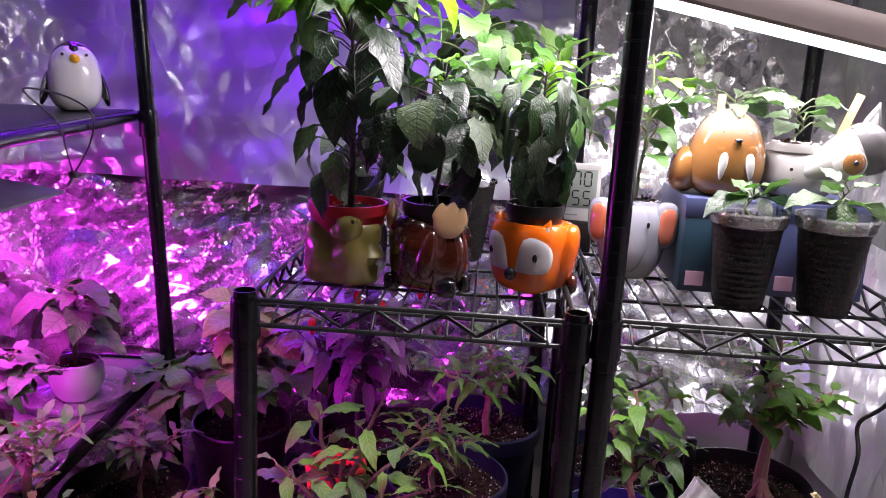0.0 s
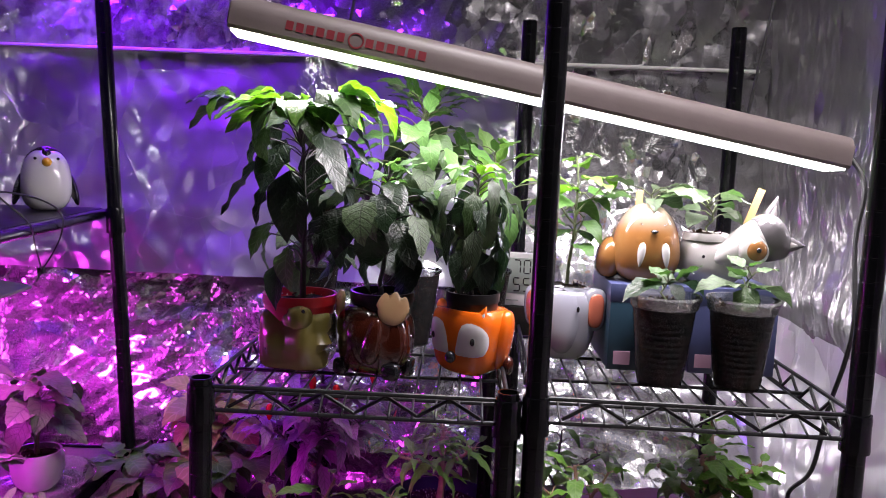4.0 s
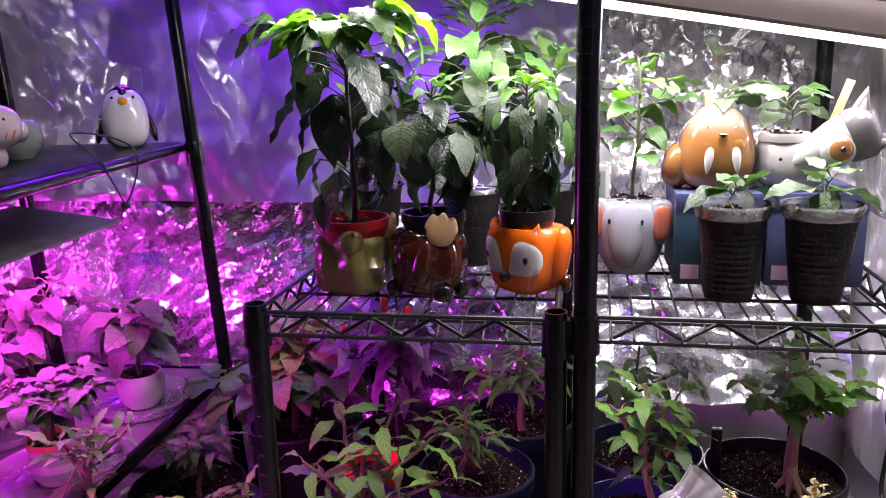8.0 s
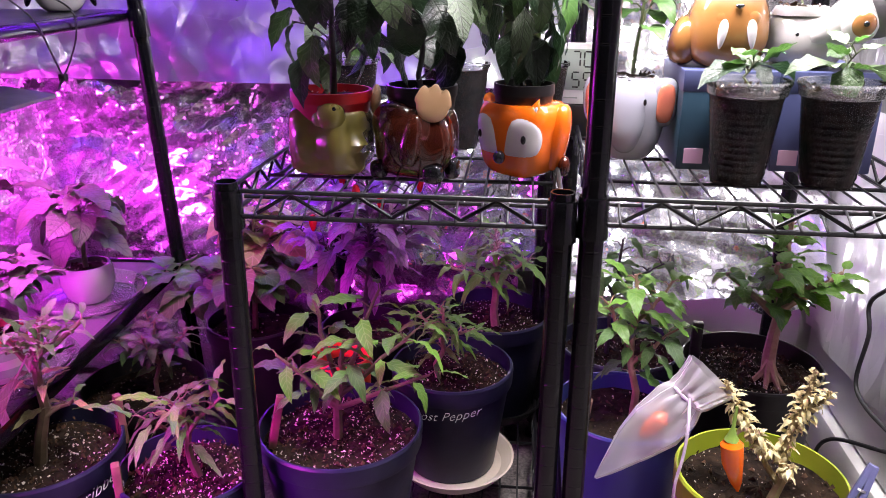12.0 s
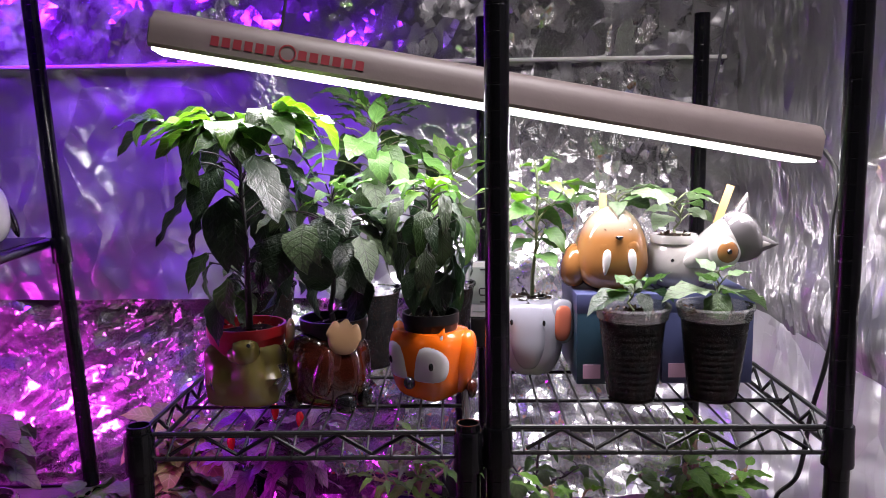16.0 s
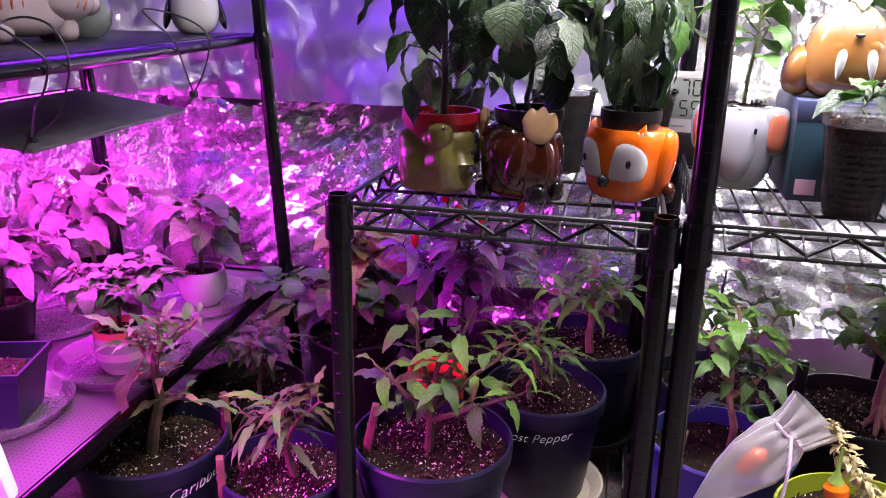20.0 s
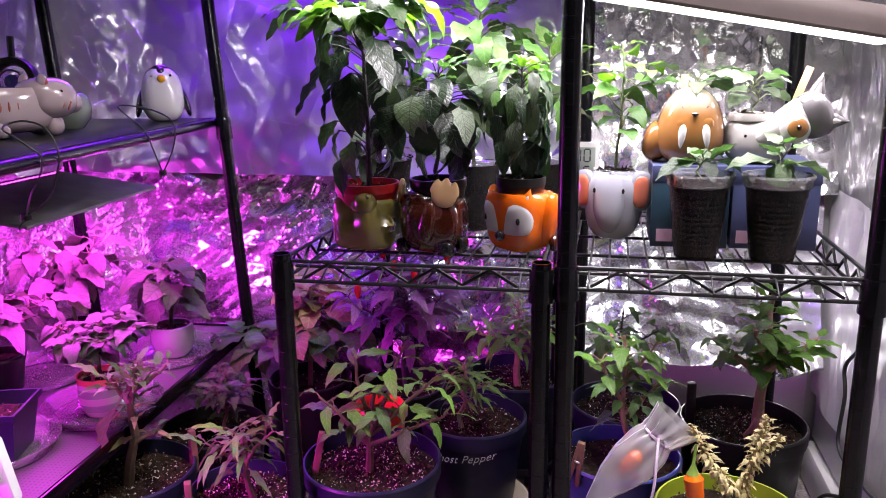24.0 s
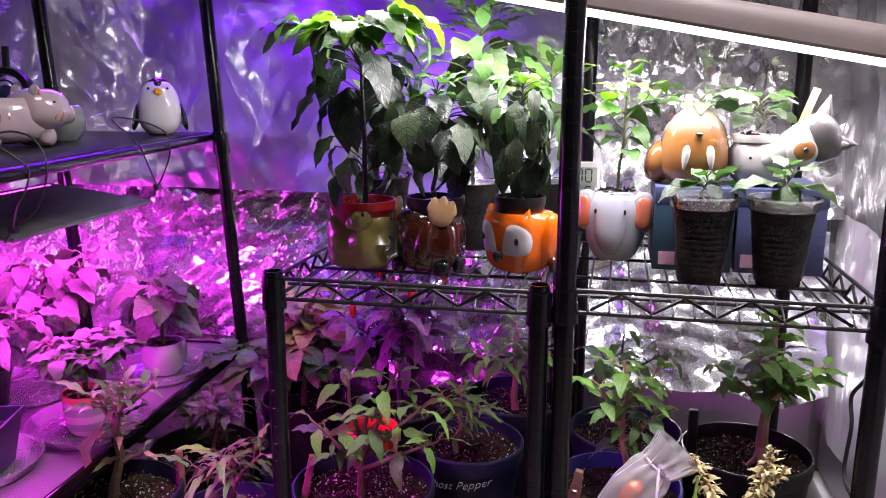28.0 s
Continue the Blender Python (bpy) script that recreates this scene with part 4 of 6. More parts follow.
def potted(name, at, label, rt, rb, h, mat, seed, pot_label="", lip=0.028, fill=0.022, bits=70, group="potted pepper plants", pot="pot"):
    """A round pot with soil; the plant is grown into the thing returned. Local z 0 is the pot's foot."""
    ob = thing(name, at, label, "potted plant", group)
    part(pot, Geo().lathe(pot_profile(rt, rb, h, lip), 40), mat, ob, pot_label)
    soil_disc(ob, (0, 0, h - fill), rt - 0.006, seed, bits)
    return ob


def written(text, owner, radius, angle, z, size, mat, slope=0.0, shear=0.25):
    """Hand-painted words bent round a pot of that radius, centred on the compass angle."""
    cu = bpy.data.curves.new("words", "FONT")
    cu.body, cu.size, cu.shear, cu.extrude, cu.align_x = text, size, shear, 0.0004, "CENTER"
    cu.offset, cu.space_character = -0.00045, 1.05
    tmp = new("words", cu)
    bpy.context.view_layer.update()
    me = bpy.data.meshes.new_from_object(tmp.evaluated_get(bpy.context.evaluated_depsgraph_get()))
    bpy.data.objects.remove(tmp)
    for p in me.vertices:
        a = radians(angle) + p.co.x / radius
        d = radius + p.co.z + 0.0006
        p.co = (d * math.cos(a), d * math.sin(a), z + p.co.y + slope * p.co.x)
    me.materials.append(mat)
    me.name = "lettering"
    return part("lettering", me, None, owner, "white hand-painted words")


LOW = 0.0685  # top of the low wire shelf

# ---- animal planters on the wire racks ----
TOP, TOP_L = SHELF_R + 0.0015, SHELF_L + 0.0015


def ear(g, at, size, slot, tilt, turn=0.0, inner=None):
    m = Matrix.Translation(at) @ pose(0, 0, 0, 0, tilt, turn)
    g.blob((0, 0, 0), size, slot, m, 2.0, 12, 8, lambda p: Vector((p.x * (1 - 0.45 * (p.z + 1)), p.y, p.z)))
    if inner is not None:
        g.blob((0, 0, 0), (size[0] * 0.6, size[1] * 0.6, size[2] * 0.7), inner, m @ Matrix.Translation((0, -size[1] * 0.48, -size[2] * 0.05)), 2.0, 10, 6, lambda p: Vector((p.x * (1 - 0.45 * (p.z + 1)), p.y, p.z)))


def features(owner, g, mats, names):
    """The planter's body and its coloured features: slot 0 is the body, each other piece is a part on it."""
    body, body_part, rest = Geo(), None, []
    for v0, v1, f0, f1, slot in g.runs:
        faces = [tuple(i - v0 for i in q) for q in g.f[f0:f1]]
        if slot == 0 or names[slot] == "":
            body.add(g.v[v0:v1], faces, slot)
        else:
            rest.append((slot, Geo().add(g.v[v0:v1], faces)))
    body_part = part("planter", body, mats, owner)
    for slot, piece in rest:
        part(names[slot], piece, mats[slot], body_part)


def inner_pot(owner, z, r, mat, seed, name="inner_pot", h=0.045, off=(0, 0)):
    part(name, Geo().lathe([(0, 0.001), (r * 0.84, 0), (r * 0.97, h - 0.012), (r, h - 0.012), (r, h), (r - 0.003, h), (r - 0.004, h - 0.012), (0, h - 0.012)], 28, mat=Matrix.Translation((off[0], off[1], z))), mat, owner)
    soil_disc(owner, (off[0], off[1], z + h - 0.009), r - 0.005, seed, 14)


def animal(name, at, label, plant=True):
    return thing(name, at, label, "potted plant" if plant else "figurine", "animal planters")


# fox
fox = animal("fox_planter", pose(-0.076, 0.156, TOP_L, 0, 0, -37) @ Matrix.Diagonal((0.88, 0.88, 1.0, 1)), "glossy orange fox planter with white eye patches and a pepper plant")
g = Geo().blob((0, 0, 0.046), (0.051, 0.046, 0.0475), 0, None, 3.8, 36, 20, lambda p: Vector((p.x * (1 + 0.10 * p.z), p.y * (1 + 0.06 * p.z), max(min(p.z, 0.84), -0.97))))
for s in (-1, 1):
    ear(g, (s * 0.038, -0.024, 0.081), (0.0160, 0.010, 0.0140), 0, s * 18, s * 36, 1)
g.blob((0, -0.0475, 0.026), (0.0088, 0.0075, 0.0078), 2, None, 2.0, 16, 10)
g.blob((0.044, 0.020, 0.046), (0.014, 0.024, 0.040), 0, pose(0, 0, 0, 0, 10, 20), 2.4, 24, 16)
g.blob((0.056, 0.020, 0.014), (0.008, 0.012, 0.012), 3, pose(0, 0, 0, 0, 0, 30), 2.2, 14, 10)


def on_fox(turn, z, lift):
    """A point on the fox's round face: compass turn from the nose, height, distance off the glaze."""
    e, q = 3.8, (z - 0.046) / 0.0475
    r = max(0.0, 1 - abs(q) ** e) ** (1 / e) / ((abs(math.sin(turn)) / 0.051) ** e + (abs(math.cos(turn)) / 0.046) ** e) ** (1 / e)
    r = r * (1 + 0.08 * q) + lift
    return Vector((r * math.sin(turn), -r * math.cos(turn), z))


for s in (-1, 1):
    rings, seg, verts, faces = 7, 36, [on_fox(s * 0.68, 0.050, 0.0016)], []
    for k in range(1, rings + 1):
        for i in range(seg):
            u, w = math.cos(2 * math.pi * i / seg), math.sin(2 * math.pi * i / seg)
            w *= 1 - 0.62 * max(0.0, u) ** 1.2
            u *= 1.35 if u > 0 else 0.9
            u, w = u * k / rings * 0.0255, w * k / rings * 0.0245
            along, up = -s * (u * 0.78 + w * 0.62), -u * 0.62 + w * 0.78
            verts.append(on_fox(s * 0.68 + along / 0.047, 0.050 + up, 0.0016 * (1 - (k / rings) ** 4) - (0.0008 if k == rings else 0)))
    faces = [(0, 1 + i, 1 + (i + 1) % seg) for i in range(seg)]
    for k in range(rings - 1):
        faces += [(1 + k * seg + i, 1 + (k + 1) * seg + i, 1 + (k + 1) * seg + (i + 1) % seg, 1 + k * seg + (i + 1) % seg) for i in range(seg)]
    g.add(verts, faces if s > 0 else [f[::-1] for f in faces], 1)
    p = on_fox(s * 0.68, 0.050, 0.001)
    g.blob(p, (0.0042, 0.0022, 0.0052), 2, None, 2.0, 12, 8)
features(fox, g, [CER_ORANGE, CER_WHITE, CER_BLACK, CER_BROWN], ["", "eye_patch", "eye", "tail_tip"])
inner_pot(fox, 0.062, 0.040, BLACK_PLASTIC, 21)
# layers go from dark to bright upwards, painting in the bar's light
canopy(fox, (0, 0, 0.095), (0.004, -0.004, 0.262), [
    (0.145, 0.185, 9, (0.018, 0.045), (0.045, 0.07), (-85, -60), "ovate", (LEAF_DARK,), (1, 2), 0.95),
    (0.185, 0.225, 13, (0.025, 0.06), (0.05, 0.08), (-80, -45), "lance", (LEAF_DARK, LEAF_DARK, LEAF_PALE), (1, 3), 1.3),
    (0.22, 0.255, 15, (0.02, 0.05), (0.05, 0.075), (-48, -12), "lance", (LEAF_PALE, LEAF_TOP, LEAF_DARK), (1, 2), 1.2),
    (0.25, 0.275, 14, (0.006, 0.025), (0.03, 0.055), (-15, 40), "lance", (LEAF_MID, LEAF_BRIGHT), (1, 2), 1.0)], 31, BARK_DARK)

def relief(bumps, low=-0.98, high=0.95, flare=0.0):
    """Moulds an animal into the sides of a pot: bumps are (turn from the front, height, width, tallness, how far it stands out)."""
    def mould(p):
        turn = math.atan2(p.x, -p.y)
        q = 1 + flare * p.z + sum(h * math.exp(-((turn - t) / w) ** 2 - ((p.z - z) / v) ** 2) for t, z, w, v, h in bumps)
        return Vector((p.x * q, p.y * q, max(min(p.z, high), low)))
    return mould


# moose
moose = animal("moose_planter", pose(-0.198, 0.128, TOP_L, 0, 0, -17), "glossy brown moose planter with tan antlers and a pepper plant")
g = Geo().blob((0.002, -0.002, 0.046), (0.046, 0.041, 0.046), 0, None, 2.9, 80, 44, relief([
    (-0.16, 0.25, 0.42, 0.8, 0.24), (1.12, -0.05, 0.40, 0.7, 0.17), (0.74, 0.35, 0.13, 0.7, -0.05), (0.36, 0.35, 0.16, 0.5, 0.10), (-0.7, -0.8, 0.3, 0.3, 0.06), (-0.45, 0.85, 0.2, 0.2, 0.08)], high=0.93))
g.blob((-0.011, -0.024, 0.064), (0.030, 0.024, 0.028), 0, None, 2.3, 28, 18)
g.blob((0.0140, -0.0410, 0.050), (0.0130, 0.0115, 0.0300), 1, pose(0, 0, 0, -3, 12), 2.3, 24, 16, lambda p: Vector((p.x * (1 - 0.22 * p.z), p.y, p.z)))
for x, y, z, a, b, c in ((0.0365, -0.0330, 0.0125, 0.0130, 0.0110, 0.0125), (-0.034, -0.0335, 0.0115, 0.0105, 0.0110, 0.0115), (0.049, -0.004, 0.014, 0.0085, 0.012, 0.013)):
    g.blob((x * 0.97, y * 0.95, z), (a * 0.9, b * 0.85, c * 0.9), 2, None, 3.4, 20, 14)
for at, turn, big in (((0.035, -0.031, 0.091), 22, 1.0), ((-0.044, -0.016, 0.088), -58, 0.85)):
    m = Matrix.Translation(at) @ pose(0, 0, 0, -6, 10, turn)
    g.blob((0, 0, 0), (0.0185 * big, 0.006, 0.0205 * big), 3, m, 2.2, 40, 24, lambda p: p if p.z < 0 else Vector((p.x * 1.12, p.y, p.z * (0.72 + 0.34 * abs(math.cos(4.6 * p.x))))))
features(moose, g, [CER_BROWN, CER_BROWN, CER_BLACK, CER_TAN], ["", "muzzle", "hoof", "antler"])
inner_pot(moose, 0.060, 0.041, BLACK_PLASTIC, 22, h=0.046, off=(0.004, 0.006))
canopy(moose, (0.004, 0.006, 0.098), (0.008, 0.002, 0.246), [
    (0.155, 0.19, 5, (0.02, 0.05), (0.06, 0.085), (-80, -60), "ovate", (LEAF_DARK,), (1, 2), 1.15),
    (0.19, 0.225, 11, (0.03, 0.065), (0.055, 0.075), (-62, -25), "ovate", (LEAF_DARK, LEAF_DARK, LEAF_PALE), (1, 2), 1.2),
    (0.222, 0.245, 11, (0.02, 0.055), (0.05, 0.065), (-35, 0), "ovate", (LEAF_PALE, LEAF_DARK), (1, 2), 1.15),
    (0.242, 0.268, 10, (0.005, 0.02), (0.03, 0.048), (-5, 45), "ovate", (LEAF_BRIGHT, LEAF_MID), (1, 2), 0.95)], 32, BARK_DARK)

# frog
frog = animal("frog_planter", pose(-0.300, 0.130, TOP_L, 0, 0, -10), "glossy olive green frog planter with a tall pepper plant")
g = Geo().blob((0, 0.002, 0.042), (0.046, 0.041, 0.042), 0, None, 3.8, 84, 44, relief([
    (0.38, 0.05, 0.34, 0.8, 0.28), (-0.33, -0.1, 0.18, 0.30, 0.24), (1.02, 0.02, 0.24, 0.15, 0.26), (0.80, 0.45, 0.15, 0.4, -0.07), (-0.06, 0.35, 0.12, 0.4, -0.06),
    (-0.55, -0.85, 0.36, 0.25, 0.15), (1.15, -0.85, 0.36, 0.25, 0.16), (0.38, -0.9, 0.3, 0.2, 0.05), (-0.65, 0.85, 0.25, 0.3, 0.10), (1.35, 0.85, 0.3, 0.3, 0.10)]))
g.blob((0.0170, -0.0360, 0.0730), (0.0165, 0.0150, 0.0160), 0, None, 2.3, 26, 16)
g.blob((0.0085, -0.0390, 0.0700), (0.0130, 0.0100, 0.0095), 0, None, 2.3, 22, 14)
for x, y, z in ((0.0245, -0.0415, 0.0825), (0.0080, -0.0390, 0.0810)):
    g.blob((x, y, z), (0.0058, 0.0058, 0.0058), 0, None, 2.0, 14, 10)
    g.blob((x + 0.0012, y - 0.0049, z + 0.001), (0.0024, 0.0016, 0.0024), 1, None, 2.0, 10, 6)
features(frog, g, [CER_GREEN, CER_BLACK], ["", "eye"])
inner_pot(frog, 0.054, 0.0475, RED_PLASTIC, 23, h=0.044, off=(0, 0.004))
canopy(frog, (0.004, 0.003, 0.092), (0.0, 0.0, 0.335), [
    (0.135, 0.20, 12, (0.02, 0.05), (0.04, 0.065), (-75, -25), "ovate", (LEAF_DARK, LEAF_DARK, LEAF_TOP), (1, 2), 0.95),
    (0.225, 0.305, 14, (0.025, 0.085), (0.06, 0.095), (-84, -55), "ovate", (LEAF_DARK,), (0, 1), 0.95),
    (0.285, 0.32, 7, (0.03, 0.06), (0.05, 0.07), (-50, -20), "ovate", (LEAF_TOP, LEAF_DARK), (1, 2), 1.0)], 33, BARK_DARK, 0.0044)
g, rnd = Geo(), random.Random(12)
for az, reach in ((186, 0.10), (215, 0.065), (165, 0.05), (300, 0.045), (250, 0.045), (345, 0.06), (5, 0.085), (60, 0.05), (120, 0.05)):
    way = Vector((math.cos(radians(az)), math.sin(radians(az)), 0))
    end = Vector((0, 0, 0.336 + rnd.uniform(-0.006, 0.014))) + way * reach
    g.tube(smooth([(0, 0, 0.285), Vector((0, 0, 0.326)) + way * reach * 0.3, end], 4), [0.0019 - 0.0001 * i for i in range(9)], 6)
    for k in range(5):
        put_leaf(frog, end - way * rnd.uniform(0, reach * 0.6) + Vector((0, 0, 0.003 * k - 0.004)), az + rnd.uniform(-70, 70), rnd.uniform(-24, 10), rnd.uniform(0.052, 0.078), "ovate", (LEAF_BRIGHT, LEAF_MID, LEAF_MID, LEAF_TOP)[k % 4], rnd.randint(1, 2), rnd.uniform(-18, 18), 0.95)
part("branch", g, BARK_DARK, frog)

# elephant
ele = animal("elephant_planter", pose(0.056, 0.245, TOP, 0, 0, -9) @ Matrix.Diagonal((0.93, 0.93, 1.0, 1)), "white elephant planter with coral ears and a young pepper plant")
g = Geo().blob((0, 0, 0.051), (0.0475, 0.044, 0.0545), 0, None, 3.0, 40, 24, lambda p: Vector((p.x * (1 + 0.16 * p.z), p.y * (1 + 0.08 * p.z), max(min(p.z, 0.93), -0.96))))
g.blob((-0.002, -0.026, 0.056), (0.030, 0.024, 0.046), 0, pose(0, 0, 0, -5), 2.5, 28, 20, lambda p: Vector((p.x * (1 + 0.30 * p.z), p.y, p.z)))
for s in (-1, 1):
    turn = pose(0, 0, 0, 0, s * 4, s * 30)
    g.blob((s * 0.043, -0.022, 0.074), (0.0195, 0.0105, 0.0300), 0, turn, 2.8, 22, 16)
    g.blob((s * 0.0455, -0.0300, 0.0735), (0.0130, 0.0062, 0.0235), 1, turn, 2.8, 20, 14)
    g.blob((-0.002 + s * 0.0225, -0.0462, 0.076), (0.0022, 0.0018, 0.0040), 2, None, 2.0, 10, 6)
features(ele, g, [CER_PEARL, CER_CORAL, CER_BLACK], ["", "ear", "eye"])
soil_disc(ele, (0, 0, 0.1010), 0.036, 24, 10)
grow(ele, (0, 0, 0.094), (0.004, 0.0, 0.285), 34, [LEAF_MID, LEAF_MID, LEAF_BRIGHT], BARK_GREEN, 24, (0.036, 0.056), "ovate", 0.003,
     [(0.5, (-0.04, -0.02, 0.24)), (0.55, (0.045, 0.0, 0.25)), (0.35, (0.02, 0.03, 0.2))], 0.3, (1, 2), (35, -20), 0.35, width=1.2)

# boxes under the walrus and the badger
BOX_Z = TOP + 0.117
for x0, x1, y0, mats, lab in ((0.108, 0.213, 0.182, [CARD_TEAL, CARD_BLUE, CARD_PINK, CARD_RED], "teal and blue card box with a pink label"), (0.217, 0.331, 0.186, [CARD_BLUE, CARD_BLUE, CARD_PINK, CARD_TEAL], "blue card box with printed sides")):
    b = thing("card_box", (x0, y0, TOP), lab, "box", "card boxes")
    w = x1 - x0
    part("carton", Geo().box((0, 0, 0), (w, 0.15, 0.116), bevel=0.0015), mats[0], b)
    part("lid", Geo().box((-0.0008, -0.0008, 0.092), (w + 0.0008, 0.1508, 0.1172), bevel=0.0015), mats[1], b)
    part("label_patch", Geo().box((0.008, -0.0012, 0.008), (0.03, -0.0002, 0.026)), mats[2], b)
    part("print_patch", Geo().box((w - 0.045, -0.0012, 0.04), (w - 0.02, -0.0002, 0.066), bevel=0.0004), mats[3], b)

# walrus
wal = animal("walrus_planter", pose(0.154, 0.228, BOX_Z, 0, 0, 2), "amber walrus planter with a cream face, white tusks and a seedling")
PEAR = lambda p: Vector((p.x * (1 - 0.15 * p.z - 0.06 * p.z * abs(p.z)), p.y * (1 - 0.13 * p.z), max(p.z, -0.93)))
g = Geo().blob((0.004, 0, 0.052), (0.0470, 0.043, 0.0555), 0, None, 2.35, 36, 24, PEAR)
g.blob((-0.040, 0.012, 0.030), (0.021, 0.032, 0.030), 1, pose(0, 0, 0, 0, 12, -12), 2.3, 20, 14)
for s in (-1, 1):
    g.blob((0.005 + s * 0.0115, -0.0315, 0.055), (0.0175, 0.0100, 0.0160), 4, None, 2.1, 20, 14)
    g.blob((0.005 + s * 0.0165, -0.0445, 0.040), (0.0052, 0.0042, 0.0165), 3, pose(0, 0, 0, 0, s * -6), 2.0, 14, 12, lambda p: Vector((p.x * (1 + 0.38 * p.z), p.y, p.z)))
    arc = Geo().tube([(0.005 + s * 0.0125 + 0.0050 * math.cos(a), -0.0355 - 0.001 * math.sin(a), 0.0815 + 0.0022 * math.sin(a)) for a in [math.pi * (1 + i / 6) for i in range(7)]], 0.0006, 5)
    g.add(arc.v, arc.f, 2)
g.blob((0.005, -0.0422, 0.0705), (0.0048, 0.0030, 0.0028), 2, None, 2.0, 12, 8, lambda p: Vector((p.x * (1 + 0.5 * p.z), p.y, p.z)))
features(wal, g, [CER_WALRUS, CER_WALRUS, CER_BLACK, CER_WHITE, CER_WALRUS], ["", "tail", "nose", "tusk", "cheek"])
part("marker_stick", Geo().box((-0.010, 0.012, 0.075), (0.000, 0.014, 0.124), bevel=0.0008), WOOD_PALE, wal, "pale wooden plant marker")
grow(wal, (0.012, 0.02, 0.080), (0.014, 0.02, 0.120), 35, [LEAF_TOP, LEAF_PALE], BARK_GREEN, 9, (0.04, 0.06), "ovate", 0.002, (), 0.4, (1, 1), (10, -10), 0.5)

# badger
bad = animal("badger_planter", pose(0.268, 0.228, BOX_Z, 0, 0, -3), "white and grey badger planter with amber eye patches and a seedling")
g = Geo().blob((-0.018, 0.008, 0.034), (0.047, 0.044, 0.038), 0, None, 2.4, 30, 18, lambda p: Vector((p.x, p.y, max(min(p.z, 0.80), -0.88))))
hd = Matrix.Translation((0.020, -0.022, 0.056)) @ pose(0, 0, 0, 0, -26, 6)
wedge = lambda p: Vector((p.x, p.y * (1 + 0.42 * p.x), p.z * (1 + 0.50 * p.x)))
g.blob((0, 0, 0), (0.056, 0.027, 0.026), 0, hd, 2.2, 32, 20, wedge)
g.blob((0, 0, 0), (0.028, 0.0325, 0.0325), 1, hd @ Matrix.Translation((0.0285, 0.0, -0.002)), 2.4, 30, 20, lambda p: Vector((p.x, p.y * (1 + 0.12 * p.x), p.z * (1 + 0.10 * p.x))))
for s in (-1, 1):
    g.blob((0, 0, 0), (0.0205, 0.0105, 0.0205), 0, hd @ Matrix.Translation((0.000, s * 0.0235, -0.004)), 2.0, 22, 14)
    g.blob((0, 0, 0), (0.0145, 0.0075, 0.0140), 2, hd @ Matrix.Translation((0.001, s * 0.0290, -0.004)), 2.0, 18, 12)
    g.blob((0, 0, 0), (0.0034, 0.0030, 0.0034), 3, hd @ Matrix.Translation((0.002, s * 0.0358, -0.003)), 2.0, 10, 8)
ear(g, (0.053, -0.016, 0.103), (0.0175, 0.008, 0.023), 1, 12, 0, 0)
ear(g, (0.071, -0.036, 0.062), (0.0210, 0.009, 0.022), 1, 92, 0, 0)
for x, z in ((-0.036, 0.040), (-0.031, 0.034)):
    g.blob((x, -0.0315, z), (0.0032, 0.0030, 0.0030), 3, None, 2.0, 8, 6)
features(bad, g, [CER_BONE, CER_GREY, CER_AMBER, CER_BLACK], ["", "", "eye_patch", "eye"])
soil_disc(bad, (-0.028, 0.000, 0.0680), 0.027, 26, 12)
part("rim", Geo().lathe([(0.026, 0.058), (0.0315, 0.060), (0.0312, 0.0670), (0.0292, 0.0705), (0.0265, 0.069), (0.026, 0.058)], 28, mat=Matrix.Translation((-0.028, 0.0, 0))), CER_BONE, bad)
part("marker_stick", Geo().box((-0.005, -0.001, 0), (0.005, 0.001, 0.070), mat=Matrix.Translation((0.024, 0.014, 0.066)) @ pose(0, 0, 0, 0, 18)), WOOD_PALE, bad, "pale wooden plant marker")
grow(bad, (-0.026, 0.002, 0.066), (-0.022, 0.0, 0.118), 36, [LEAF_PALE, LEAF_PALE, LEAF_TOP], BARK_GREEN, 10, (0.035, 0.055), "round", 0.002, (), 0.3, (1, 1), (15, -20), 0.45)

